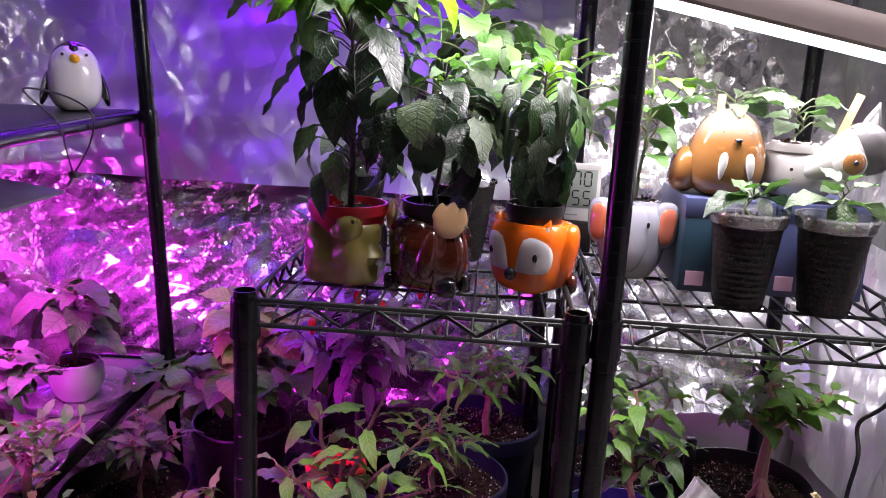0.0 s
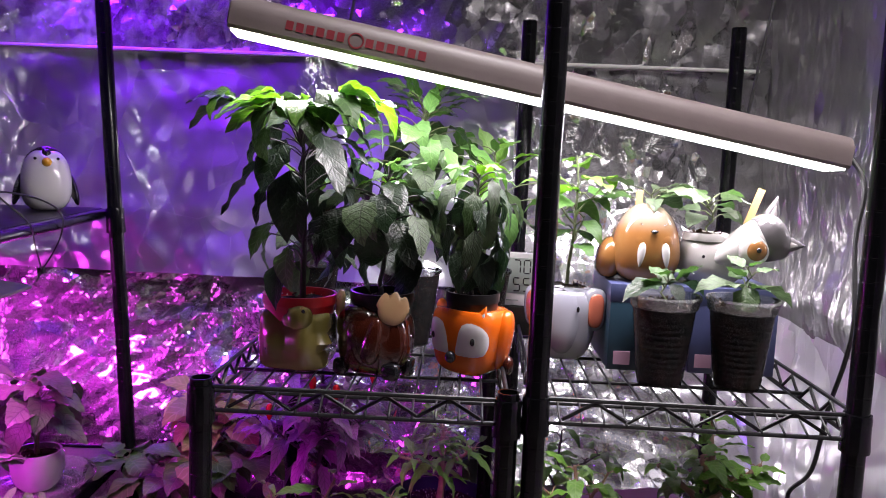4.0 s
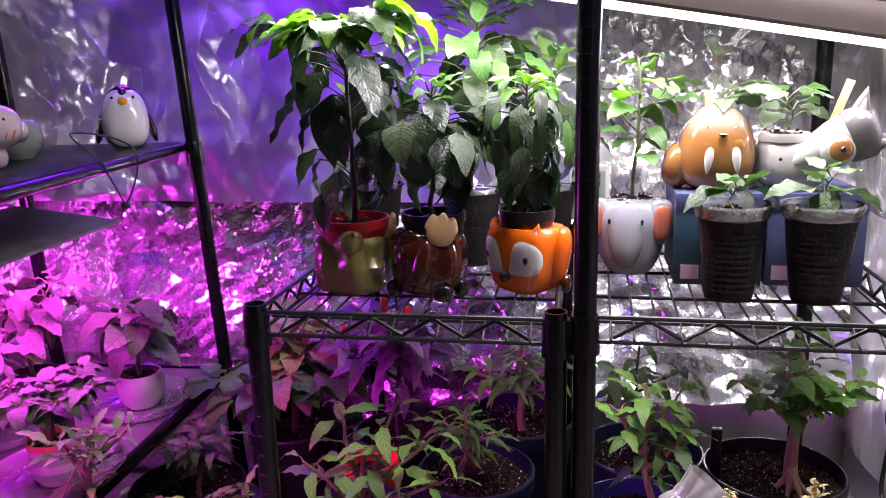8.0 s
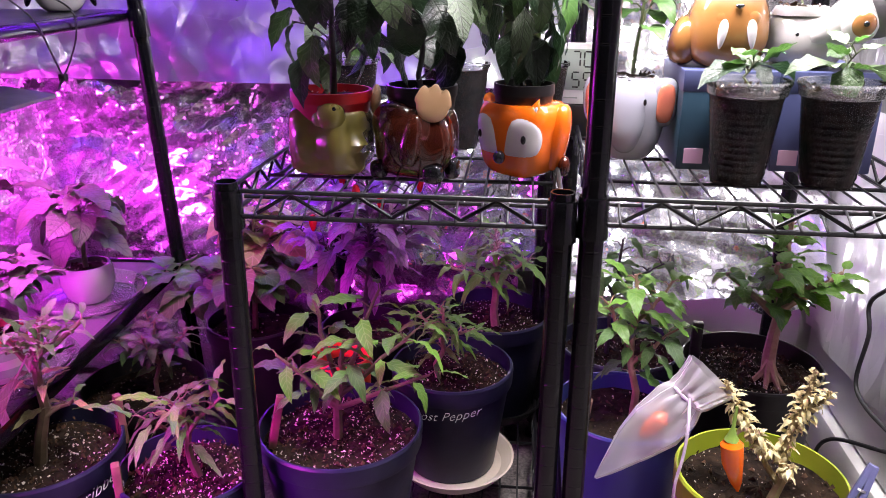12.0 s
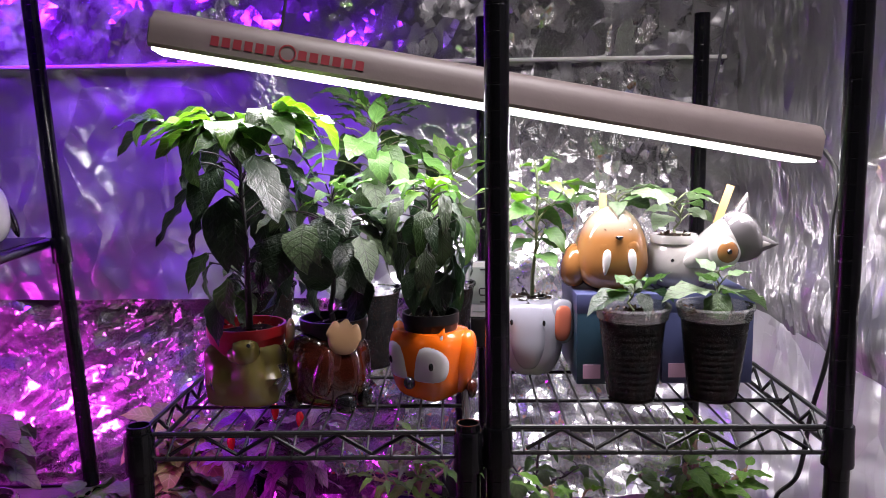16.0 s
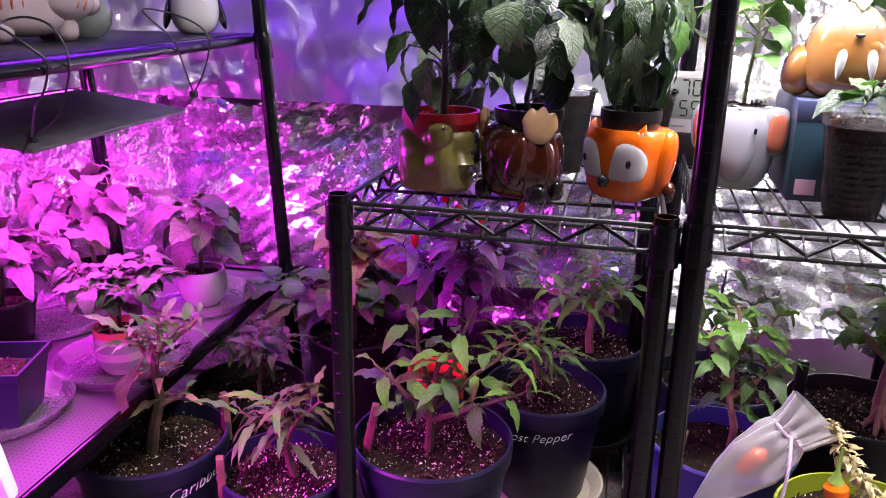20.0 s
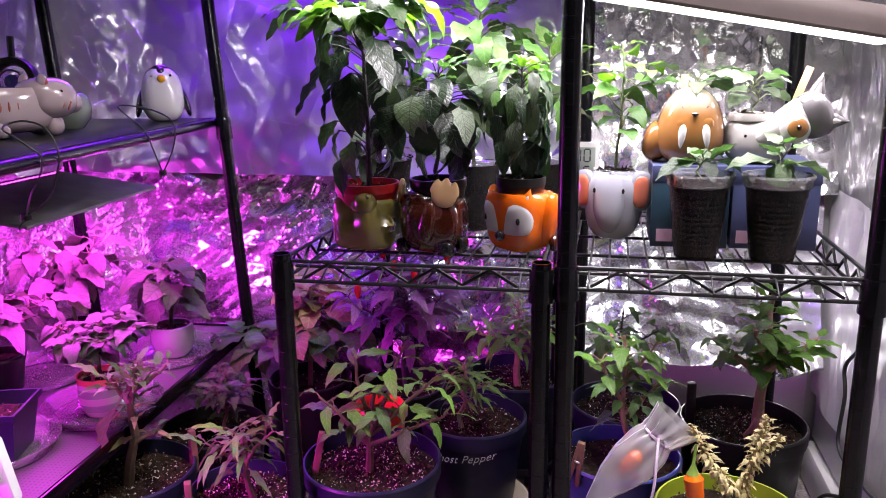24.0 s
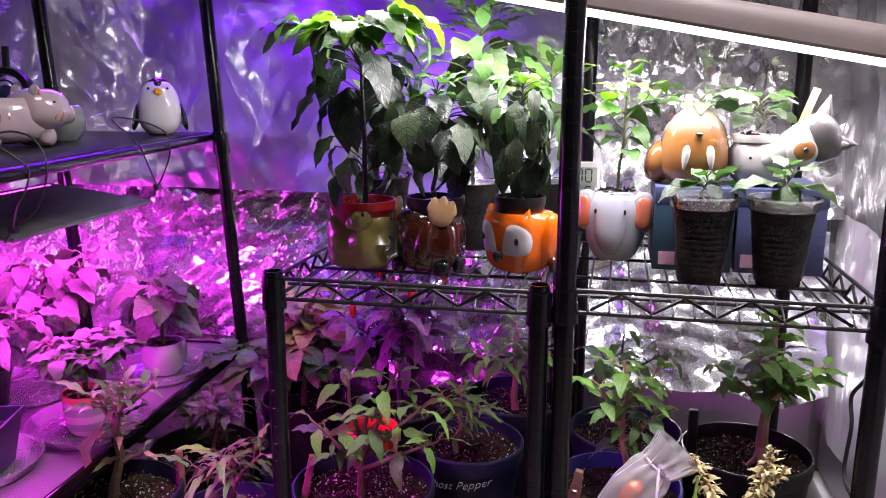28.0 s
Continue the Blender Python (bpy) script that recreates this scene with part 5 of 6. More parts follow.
# seedling cups
for x, y, seed, lab in ((0.166, 0.130, 41, "clear ribbed plastic cup of dark soil with a seedling"), (0.263, 0.129, 42, "clear ribbed plastic cup of dark soil with a pale-leafed seedling")):
    cup = thing("seedling_cup", pose(x, y, TOP, 0, 0, 30) @ Matrix.Diagonal((0.98, 0.98, 1.06, 1)), lab, "plant cup", "seedling cups")
    ribs = [(0, 0.002), (0.028, 0.0), (0.0285, 0.003)]
    for i in range(11):
        z = 0.010 + i * 0.007
        r = 0.0292 + (z / 0.105) * 0.0125
        ribs += [(r, z), (r + 0.0004, z + 0.0018), (r + 0.0004, z + 0.0032), (r, z + 0.005)]
    ribs += [(0.0425, 0.100)]
    part("cup", Geo().lathe(ribs, 40), CLEAR_PLASTIC, cup, "clear ribbed plastic")
    part("rim", Geo().lathe([(0.0418, 0.0925), (0.0430, 0.0935), (0.0442, 0.1015), (0.0458, 0.1030), (0.0468, 0.1055), (0.0457, 0.1082), (0.0430, 0.1078), (0.0420, 0.100), (0.0410, 0.0925), (0.0418, 0.0925)], 40), CUP_RIM, cup, "rolled clear rim")
    part("soil_plug", Geo().lathe([(0, 0.003), (0.0268, 0.003), (0.0275, 0.006), (0.0395, 0.094), (0, 0.094)], 36), SOIL_WET, cup)
    soil_disc(cup, (0, 0, 0.096), 0.0405, seed, 18, "soil_top")
    grow(cup, (0, 0, 0.094), (0.002, 0, 0.132 if seed == 41 else 0.145), seed, [LEAF_DARK, LEAF_TOP, LEAF_MID], BARK_GREEN, 6, (0.028, 0.040), "ovate", 0.0018, (), 0.45, (0, 1), (25, 0), 0.3, width=1.2)
    for az, p, ln, m in ((205, -6, 0.058, LEAF_DARK), (25, -4, 0.056, LEAF_DARK), (290, -35, 0.03, LEAF_DARK)) if seed == 41 else ((200, 8, 0.064, LEAF_PALE), (15, -8, 0.066, LEAF_PALE), (338, -62, 0.042, LEAF_PALE), (250, -50, 0.042, LEAF_TOP)):
        put_leaf(cup, (0.01 * math.cos(radians(az)), 0.01 * math.sin(radians(az)), 0.122), az - 30, p, ln * 1.12, "round", m, 1, 0, 1.05)

# dark cups standing behind the animals
for x, y, seed, top, count in ((-0.170, 0.300, 51, 0.365, 26), (-0.330, 0.340, 52, 0.23, 7), (-0.064, 0.335, 53, 0.29, 11)):
    cup = thing("plant_cup", pose(x, y, TOP_L), "dark soil-filled clear cup with a tall pepper plant", "plant cup", "cups behind the animals")
    part("cup", Geo().lathe([(0, 0), (0.030, 0), (0.044, 0.108), (0.0465, 0.109), (0.0465, 0.113), (0.043, 0.113), (0.0430, 0.107), (0.0, 0.107)], 36), CLEAR_PLASTIC, cup)
    part("soil_plug", Geo().lathe([(0, 0.003), (0.0288, 0.003), (0.0424, 0.106), (0, 0.106)], 32), SOIL_WET, cup)
    # brighter leaf colours on top stand for the nearby bar lamp
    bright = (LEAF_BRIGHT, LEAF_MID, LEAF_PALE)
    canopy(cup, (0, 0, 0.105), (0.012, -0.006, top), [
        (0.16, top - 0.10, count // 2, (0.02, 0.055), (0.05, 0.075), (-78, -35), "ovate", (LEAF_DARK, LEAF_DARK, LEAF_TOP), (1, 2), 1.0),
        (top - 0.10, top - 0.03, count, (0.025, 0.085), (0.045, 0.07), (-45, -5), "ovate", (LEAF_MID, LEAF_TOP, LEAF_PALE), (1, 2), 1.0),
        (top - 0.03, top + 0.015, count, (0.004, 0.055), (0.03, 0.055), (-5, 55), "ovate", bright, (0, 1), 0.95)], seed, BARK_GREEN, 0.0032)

# ---- pots on the low shelf and the carpet ----
fr = potted("potted_plant", pose(-0.297, 0.102, LOW + 0.003), "navy pot with a gnarled branching pepper plant", 0.107, 0.080, 0.182, NAVY_PLASTIC, 61, bits=330)
grow(fr, (-0.003, -0.004, 0.16), (0.01, 0.0, 0.30), 71, [LEAF_PALE, LEAF_MID, LEAF_BRIGHT, LEAF_BRIGHT], BARK, 62, (0.036, 0.062), "lance", 0.007,
     [(0.35, (-0.07, -0.03, 0.29)), (0.5, (-0.04, 0.03, 0.35)), (0.4, (0.10, 0.0, 0.32)), (0.3, (0.12, -0.02, 0.27)), (0.6, (0.05, 0.03, 0.36)), (0.3, (-0.05, 0.0, 0.24))], 0.45, (1, 2), (25, -25), 0.35)
gh = potted("potted_plant", pose(-0.170, 0.293, LOW + 0.008), "navy pot with hand-painted white lettering and a small pepper plant", 0.092, 0.066, 0.172, NAVY_PLASTIC, 62, bits=150)
written("Ghost Pepper", gh, 0.0888, 266, 0.1235, 0.0195, INK_WHITE, 0.12, 0.35)
grow(gh, (-0.02, -0.012, 0.15), (-0.015, -0.01, 0.27), 72, [LEAF_MID, LEAF_BRIGHT], BARK_PALE, 60, (0.03, 0.055), "narrow", 0.005, [(0.5, (-0.05, 0.0, 0.25)), (0.6, (0.03, -0.03, 0.24))], 0.25, (1, 2), (30, -20), 0.3, width=1.2)
sau = one("saucer", Geo().lathe([(0, 0), (0.078, 0), (0.094, 0.020), (0.0955, 0.022), (0.092, 0.022), (0.076, 0.008), (0, 0.006)], 40), CREAM_PLASTIC, "cream plastic plant saucer under a navy pot", "saucer", at=pose(-0.166, 0.290, LOW))
for x, y, r in ((-0.297, 0.102, 0.104), (-0.119, 0.490, 0.098)):
    one("saucer", Geo().lathe([(0, 0), (r - 0.016, 0), (r, 0.022), (r + 0.002, 0.024), (r - 0.002, 0.024), (r - 0.020, 0.004), (0, 0.003)], 40), BLACK_PLASTIC, "black plastic saucer on the low wire shelf", "saucer", at=pose(x, y, LOW - 0.0005))
bh = potted("potted_plant", pose(-0.119, 0.490, LOW + 0.003), "navy pot with a thick-stemmed leafy pepper plant", 0.098, 0.072, 0.182, NAVY_PLASTIC, 63, bits=140)
grow(bh, (0.005, -0.02, 0.16), (0.0, -0.01, 0.30), 73, [LEAF_MID, LEAF_BRIGHT, LEAF_BRIGHT], BARK_PALE, 60, (0.045, 0.075), "narrow", 0.008, [(0.6, (-0.07, -0.04, 0.27)), (0.6, (0.06, -0.03, 0.29)), (0.7, (0.0, 0.04, 0.32))], 0.4, (1, 2), (25, -20), 0.3, width=1.2)
bg = potted("potted_plant", pose(0.078, 0.199, LOW), "tall blue pot with a pepper plant", 0.095, 0.072, 0.182, BLUE_PLASTIC, 64, lip=0.004, bits=40)
grow(bg, (0.012, 0.0, 0.16), (0.0, 0.01, 0.37), 74, [LEAF_MID, LEAF_MID, LEAF_BRIGHT], BARK_PALE, 50, (0.035, 0.06), "lance", 0.006, [(0.4, (0.06, 0.0, 0.30)), (0.5, (-0.04, -0.01, 0.34)), (0.6, (0.05, 0.02, 0.36))], 0.3, (1, 2), (30, -30), 0.3, width=1.15)
b2 = potted("potted_plant", pose(0.090, 0.394, LOW), "navy pot with dry soil and a thin pepper plant", 0.097, 0.074, 0.182, NAVY_PLASTIC, 65, bits=160)
grow(b2, (-0.02, 0.0, 0.16), (-0.01, -0.01, 0.36), 75, [LEAF_DARK, LEAF_MID], BARK_DARK, 26, (0.04, 0.065), "lance", 0.004, [(0.6, (0.06, -0.02, 0.33)), (0.5, (-0.05, 0, 0.32))], 0.45, (1, 2), (20, -35), 0.3)
bl = potted("potted_plant", pose(0.285, 0.356, LOW - 0.0005), "black pot with a thick-rooted bonsai-like pepper plant", 0.104, 0.085, 0.182, BLACK_PLASTIC, 66, bits=240)
grow(bl, (0.022, -0.016, 0.155), (0.03, -0.005, 0.35), 76, [LEAF_MID, LEAF_BRIGHT], BARK_PALE, 84, (0.030, 0.054), "ovate", 0.0115,
     [(0.55, (-0.06, -0.02, 0.33)), (0.6, (0.10, -0.02, 0.34)), (0.7, (0.0, -0.05, 0.36)), (0.8, (0.04, 0.04, 0.40)), (0.62, (0.05, -0.05, 0.33))], 0.6, (1, 2), (25, -20), 0.25)
roots = Geo()
for a, l in ((250, 0.035), (285, 0.04), (320, 0.03), (200, 0.03)):
    d = Vector((math.cos(radians(a)), math.sin(radians(a)), 0))
    p = Vector((0.022, -0.016, 0.19))
    roots.tube([p, p + d * l * 0.35 + Vector((0, 0, -0.016)), p + d * l + Vector((0, 0, -0.034))], [0.007, 0.005, 0.003], 7)
part("root", roots, BARK_PALE, bl)
part("stake", Geo().box((-0.095, -0.012, 0.15), (-0.079, 0.0, 0.245), bevel=0.003), BLACK_PLASTIC, bl, "dark plastic stake")
gr = potted("potted_plant", pose(0.223, 0.060, LOW), "lime green pot with a dried-out pepper plant", 0.098, 0.076, 0.182, LIME_PLASTIC, 67, bits=90, lip=0.034)
part("pot_sleeve", Geo().lathe([(0.0772, 0.003), (0.0945, 0.146), (0.0962, 0.146), (0.0785, 0.001)], 40), LILAC_PLASTIC, gr, "lilac lower half of the pot")
grow(gr, (0.006, -0.026, 0.16), (0.036, -0.01, 0.325), 77, [LEAF_DRY], BARK_DRY, 380, (0.007, 0.017), "lance", 0.0062, [(0.15, (-0.055, 0.0, 0.30)), (0.55, (0.055, -0.01, 0.30)), (0.3, (-0.02, -0.02, 0.25)), (0.2, (0.02, -0.04, 0.22))], 0.3, (1, 3), (50, -45), 0.35, width=1.2)
ca = potted("potted_plant", pose(-0.676, 0.030, 0.0005), "navy pot with white lettering and a bare-stemmed pepper plant", 0.102, 0.076, 0.232, NAVY_PLASTIC, 68, bits=240)
written("Caribbean", ca, 0.0970, 342, 0.188, 0.023, INK_WHITE, 0.12, 0.35)
grow(ca, (0.002, -0.006, 0.21), (0.052, -0.024, 0.425), 78, [LEAF_MID, LEAF_MID, LEAF_OLIVE, LEAF_MID, LEAF_MID], BARK, 60, (0.026, 0.055), "narrow", 0.0088, [(0.65, (0.018, -0.045, 0.41)), (0.75, (0.095, -0.01, 0.42)), (0.35, (0.055, 0.005, 0.30)), (0.7, (0.07, -0.055, 0.41))], 0.5, (1, 2), (50, -10), 0.3, width=1.5)
part("twig", Geo().tube([(0.036, -0.018, 0.355), (0.040, -0.04, 0.385), (0.030, -0.055, 0.36)], [0.002, 0.0016, 0.0012], 6), BARK_GREEN, ca)
put_leaf(ca, (0.030, -0.055, 0.36), 222, -76, 0.105, "ovate", LEAF_MID, 0, 0, 0.85)
p3 = potted("potted_plant", pose(-0.476, 0.032, 0.0005), "navy pot with a spidery pepper plant", 0.088, 0.068, 0.222, NAVY_PLASTIC, 69, bits=280)
grow(p3, (0.008, 0.005, 0.20), (0.0, 0.0, 0.315), 79, [LEAF_MID, LEAF_MID, LEAF_MID, LEAF_BRIGHT], BARK, 38, (0.045, 0.08), "narrow", 0.006, [(0.5, (-0.05, -0.02, 0.30)), (0.6, (0.05, 0.0, 0.32)), (0.7, (0.0, -0.03, 0.33))], 0.35, (1, 2), (30, -35), 0.25)
dk = potted("potted_plant", pose(-0.649, 0.250, 0.0005), "dark pot with a small bushy pepper plant", 0.094, 0.07, 0.205, BLACK_PLASTIC, 70, bits=60)
grow(dk, (0.02, 0.0, 0.18), (0.03, 0.0, 0.31), 80, [LEAF_MID, LEAF_TOP], BARK, 80, (0.022, 0.038), "lance", 0.004, [(0.4, (-0.04, -0.02, 0.29)), (0.4, (0.08, 0.0, 0.30)), (0.5, (0.03, -0.04, 0.30)), (0.6, (0.0, 0.03, 0.31))], 0.35, (1, 2), (30, -10), 0.25, width=1.2)
ol = potted("potted_plant", pose(-0.545, 0.462, 0.0005), "dark pot with a broad-leafed olive pepper plant", 0.085, 0.066, 0.222, BLACK_PLASTIC, 71, bits=40)
grow(ol, (0, 0, 0.2), (0.02, -0.02, 0.43), 81, [LEAF_MID, LEAF_MID, LEAF_OLIVE], BARK, 120, (0.055, 0.085), "ovate", 0.006, [(0.4, (-0.13, -0.05, 0.32)), (0.45, (0.12, -0.06, 0.34)), (0.45, (0.02, -0.11, 0.35)), (0.6, (-0.02, 0.06, 0.42)), (0.4, (-0.06, -0.09, 0.30)), (0.5, (0.08, 0.02, 0.40))], 0.35, (1, 2), (25, -25), 0.3, width=1.2)
pu = potted("potted_plant", pose(-0.330, 0.425, LOW), "black pot with a purple-leafed ornamental pepper, coloured brighter for magenta light, bearing red fruit", 0.080, 0.062, 0.172, BLACK_PLASTIC, 72, bits=30)
grow(pu, (0, 0, 0.15), (0.01, -0.02, 0.44), 82, [LEAF_PURPLE_LIT], BARK_DARK, 130, (0.05, 0.08), "lance", 0.005, [(0.4, (-0.09, -0.06, 0.36)), (0.45, (0.09, -0.07, 0.37)), (0.5, (0.03, -0.11, 0.40)), (0.6, (-0.04, -0.04, 0.44)), (0.4, (0.05, 0.06, 0.38)), (0.6, (0.08, -0.03, 0.43))], 0.35, (1, 2), (30, -35), 0.3)
for x, y, z in ((0.005, -0.075, 0.425), (-0.02, -0.06, 0.445), (0.045, -0.085, 0.415), (-0.06, -0.09, 0.38), (0.1, -0.06, 0.44)):
    part("fruit", Geo().blob((x, y, z), (0.006, 0.006, 0.014), 0, None, 2.0, 12, 8, lambda p: Vector((p.x * (1 + 0.3 * p.z), p.y * (1 + 0.3 * p.z), p.z))), RED_PEPPER, pu, "small red pepper")
orp = potted("potted_plant", pose(-0.333, 0.262, LOW), "small orange-red plastic pot with soil", 0.044, 0.034, 0.20, ORANGE_PLASTIC, 73, bits=10, group="")

# the hanging orange pepper and the bag over the fruit
pep = thing("orange_pepper", (0.167, 0.004, 0.331), "ripe orange chilli pepper hanging from the dried plant", "chilli pepper")
part("flesh", Geo().tube([(0, 0, 0.0), (0.001, 0, -0.008), (0.004, -0.002, -0.030), (0.010, -0.003, -0.052), (0.014, -0.002, -0.066)], [0.006, 0.0125, 0.0115, 0.007, 0.0015], 16), ORANGE_PEPPER, pep)
part("stalk", Geo().tube([(0, 0, -0.002), (0, 0, 0.002), (0.0, 0.001, 0.012), (0.002, 0.006, 0.036)], [0.0085, 0.006, 0.0022, 0.0018], 10), PEPPER_GREEN, pep)
bag = thing("fruit_bag", (0.125, 0.045, 0.360), "white organza drawstring bag tied over a ripening pepper", "bag")
rnd = random.Random(5)
g = Geo()
axis = smooth([(0.024, 0.002, 0.022), (0.008, 0, 0.005), (-0.002, 0, -0.005), (-0.012, -0.002, -0.016), (-0.033, -0.005, -0.040), (-0.056, -0.006, -0.068), (-0.078, -0.006, -0.096), (-0.096, -0.005, -0.119)], 4)
stops = [0.036, 0.026, 0.022, 0.030, 0.033, 0.026, 0.014, 0.002]
verts, faces, seg = [], [], 56
for i, (x, y, z) in enumerate(axis):
    f = i / (len(axis) - 1) * 7
    k = min(6, int(f))
    r = stops[k] + (stops[k + 1] - stops[k]) * (f - k)
    fold = 0.20 * math.exp(-((f - 1.6) / 1.3) ** 2)
    for s in range(seg):
        a = 2 * math.pi * s / seg
        q = r * (1 + fold * math.sin(a * 11) + 0.05 * math.sin(a * 4 + f) + 0.03 * math.sin(a * 3 + f * 2.3))
        verts.append((x + 0.74 * q * math.cos(a), y + 0.5 * q * math.sin(a), z - 0.67 * q * math.cos(a)))
for i in range(len(axis) - 1):
    faces += [(i * seg + s, i * seg + (s + 1) % seg, (i + 1) * seg + (s + 1) % seg, (i + 1) * seg + s) for s in range(seg)]
part("organza", g.add(verts, faces), ORGANZA, bag, "sheer white organza", crisp=False)
part("ribbon", Geo().tube(smooth([(-0.001, -0.012, 0.0), (-0.003, -0.03, -0.025), (-0.005, -0.034, -0.06), (-0.010, -0.034, -0.095), (-0.010, -0.032, -0.118)], 5), 0.0019, 6), RIBBON, bag)
part("ribbon", Geo().tube([(0.016 * math.cos(a) - 0.002, 0.0115 * math.sin(a), -0.004 - 0.0145 * math.cos(a)) for a in [i * math.pi / 8 for i in range(17)]], 0.002, 6), RIBBON, bag)
part("pepper_inside", Geo().tube([(-0.022, 0, -0.028), (-0.027, 0, -0.035), (-0.038, 0, -0.048), (-0.047, 0, -0.060)], [0.003, 0.0105, 0.0095, 0.004], 12), ORANGE_PEPPER, bag)

# ---- things on the mesh shelf ----
TRAY_Z = 0.3105
for x, y, r in ((-0.735, 0.068, 0.092), (-0.760, 0.312, 0.090), (-0.795, -0.090, 0.085), (-0.930, 0.175, 0.09)):
    one("saucer", Geo().lathe([(0, 0), (r - 0.012, 0), (r - 0.010, 0.002), (r - 0.003, 0.016), (r, 0.018), (r, 0.0195), (r - 0.004, 0.018), (r - 0.012, 0.003), (r - 0.03, 0.002), (r - 0.032, 0.004), (r - 0.034, 0.002), (0, 0.002)], 48), CLEAR_SAUCER, "clear plastic plant saucer on the mesh shelf", "saucer", "clear saucers", at=pose(x, y, TRAY_Z))
SZ = TRAY_Z + 0.0025
bw = thing("potted_plant", pose(-0.756, 0.312, SZ), "pale sage round ceramic bowl pot with a broad-leafed pepper plant", "potted plant", "plants under the panel")
part("pot", Geo().lathe([(0, 0), (0.026, 0), (0.036, 0.012), (0.0415, 0.032), (0.040, 0.052), (0.036, 0.060), (0.033, 0.060), (0.036, 0.05), (0, 0.045)], 36), CER_SAGE, bw)
soil_disc(bw, (0, 0, 0.052), 0.033, 91, 8)
grow(bw, (0, 0, 0.05), (0.0, 0.0, 0.165), 92, [LEAF_MID, LEAF_PALE, LEAF_PALE], BARK_GREEN, 26, (0.055, 0.09), "ovate", 0.0045, [(0.8, (-0.02, 0.01, 0.17))], 0.45, (1, 2), (15, -45), 0.3)
sp = thing("potted_plant", pose(-0.730, 0.062, SZ), "pink striped ceramic pot with a dense pepper plant", "potted plant", "plants under the panel")
g = Geo()
prof = [(0.027, 0), (0.033, 0.010), (0.0355, 0.022), (0.0365, 0.034), (0.036, 0.046), (0.0345, 0.054)]
for i, (a, b) in enumerate(zip(prof, prof[1:])):
    g.lathe([a, b], 32, i % 2)
g.lathe([(0.0345, 0.054), (0.0365, 0.055), (0.0365, 0.064), (0.0335, 0.064), (0.033, 0.056), (0, 0.056)], 32, 2)
g.lathe([(0, 0.0005), (0.027, 0)], 32, 0)
part("pot", g, [CER_PINK, CER_SAGE, CER_CORAL], sp)
soil_disc(sp, (0, 0, 0.057), 0.031, 93, 8)
part("marker_stick", Geo().box((-0.003, -0.02, 0.05), (0.003, -0.017, 0.10), bevel=0.001), WOOD, sp)
grow(sp, (0, 0, 0.055), (0.0, 0.01, 0.145), 94, [LEAF_PALE], BARK, 120, (0.03, 0.05), "ovate", 0.004, [(0.5, (-0.06, -0.01, 0.14)), (0.5, (0.06, 0.02, 0.135)), (0.5, (0.0, 0.07, 0.14)), (0.5, (0.0, -0.06, 0.135)), (0.5, (0.04, -0.04, 0.13))], 0.5, (1, 2), (20, -20), 0.25)
bs = thing("potted_plant", pose(-0.790, -0.093, SZ, 0, 0, 19), "navy square plastic pot of damp soil", "potted plant", "plants under the panel")
g = Geo()
for z, w in ((0.0, 0.034), (0.066, 0.045), (0.066, 0.048), (0.076, 0.049), (0.076, 0.0455), (0.056, 0.042)):
    g.v += [(-w, -w, z), (w, -w, z), (w, w, z), (-w, w, z)]
for i in range(5):
    g.f += [(i * 4 + s, i * 4 + (s + 1) % 4, i * 4 + 4 + (s + 1) % 4, i * 4 + 4 + s) for s in range(4)]
g.f += [(3, 2, 1, 0), (20, 21, 22, 23)]
g.m += [0] * 22
part("pot", g, NAVY_PLASTIC, bs, smooth=False)
soil_disc(bs, (0, 0, 0.060), 0.040, 95, 14)
lp = thing("potted_plant", pose(-0.945, 0.085, SZ), "dark round pot with a large-leafed pepper plant", "potted plant", "plants under the panel")
part("pot", Geo().lathe(pot_profile(0.046, 0.034, 0.07, 0.012), 32), BLACK_PLASTIC, lp)
soil_disc(lp, (0, 0, 0.06), 0.041, 96, 10)
grow(lp, (0, 0, 0.058), (0.05, -0.04, 0.19), 97, [LEAF_YELLOW, LEAF_PALE, LEAF_PALE], BARK_GREEN, 40, (0.06, 0.095), "lance", 0.004, [(0.6, (0.09, 0.03, 0.16)), (0.5, (0.02, -0.10, 0.17))], 0.35, (1, 2), (10, -30), 0.3, width=1.2)
tp = thing("potted_plant", pose(-0.920, 0.260, SZ), "dark pot with a tall broad-leafed pepper plant", "potted plant", "plants under the panel")
part("pot", Geo().lathe(pot_profile(0.046, 0.034, 0.07, 0.012), 32), BLACK_PLASTIC, tp)
soil_disc(tp, (0, 0, 0.06), 0.041, 98, 10)
grow(tp, (0, 0, 0.058), (0.02, -0.02, 0.20), 99, [LEAF_MID, LEAF_PALE, LEAF_PALE], BARK_GREEN, 44, (0.05, 0.08), "ovate", 0.004, [(0.6, (-0.05, -0.05, 0.235)), (0.6, (0.06, 0.0, 0.24)), (0.55, (0.03, -0.08, 0.17))], 0.45, (1, 2), (10, -50), 0.35)

# ---- things on the upper left shelf ----
UP_Z = 0.7485
egg = lambda p: Vector((p.x * (1 - 0.08 * p.z), p.y * (1 - 0.08 * p.z), max(p.z, -0.92)))
pg = Geo().blob((0, -0.003, 0.048), (0.0385, 0.037, 0.0515), 0, None, 2.5, 30, 20, egg)
pg.blob((0, 0.012, 0.049), (0.0385, 0.032, 0.0535), 1, None, 2.5, 30, 20, egg)
pg.blob((0, 0.002, 0.0925), (0.020, 0.022, 0.0105), 1, pose(0, 0, 0, -14), 2.0, 18, 10)
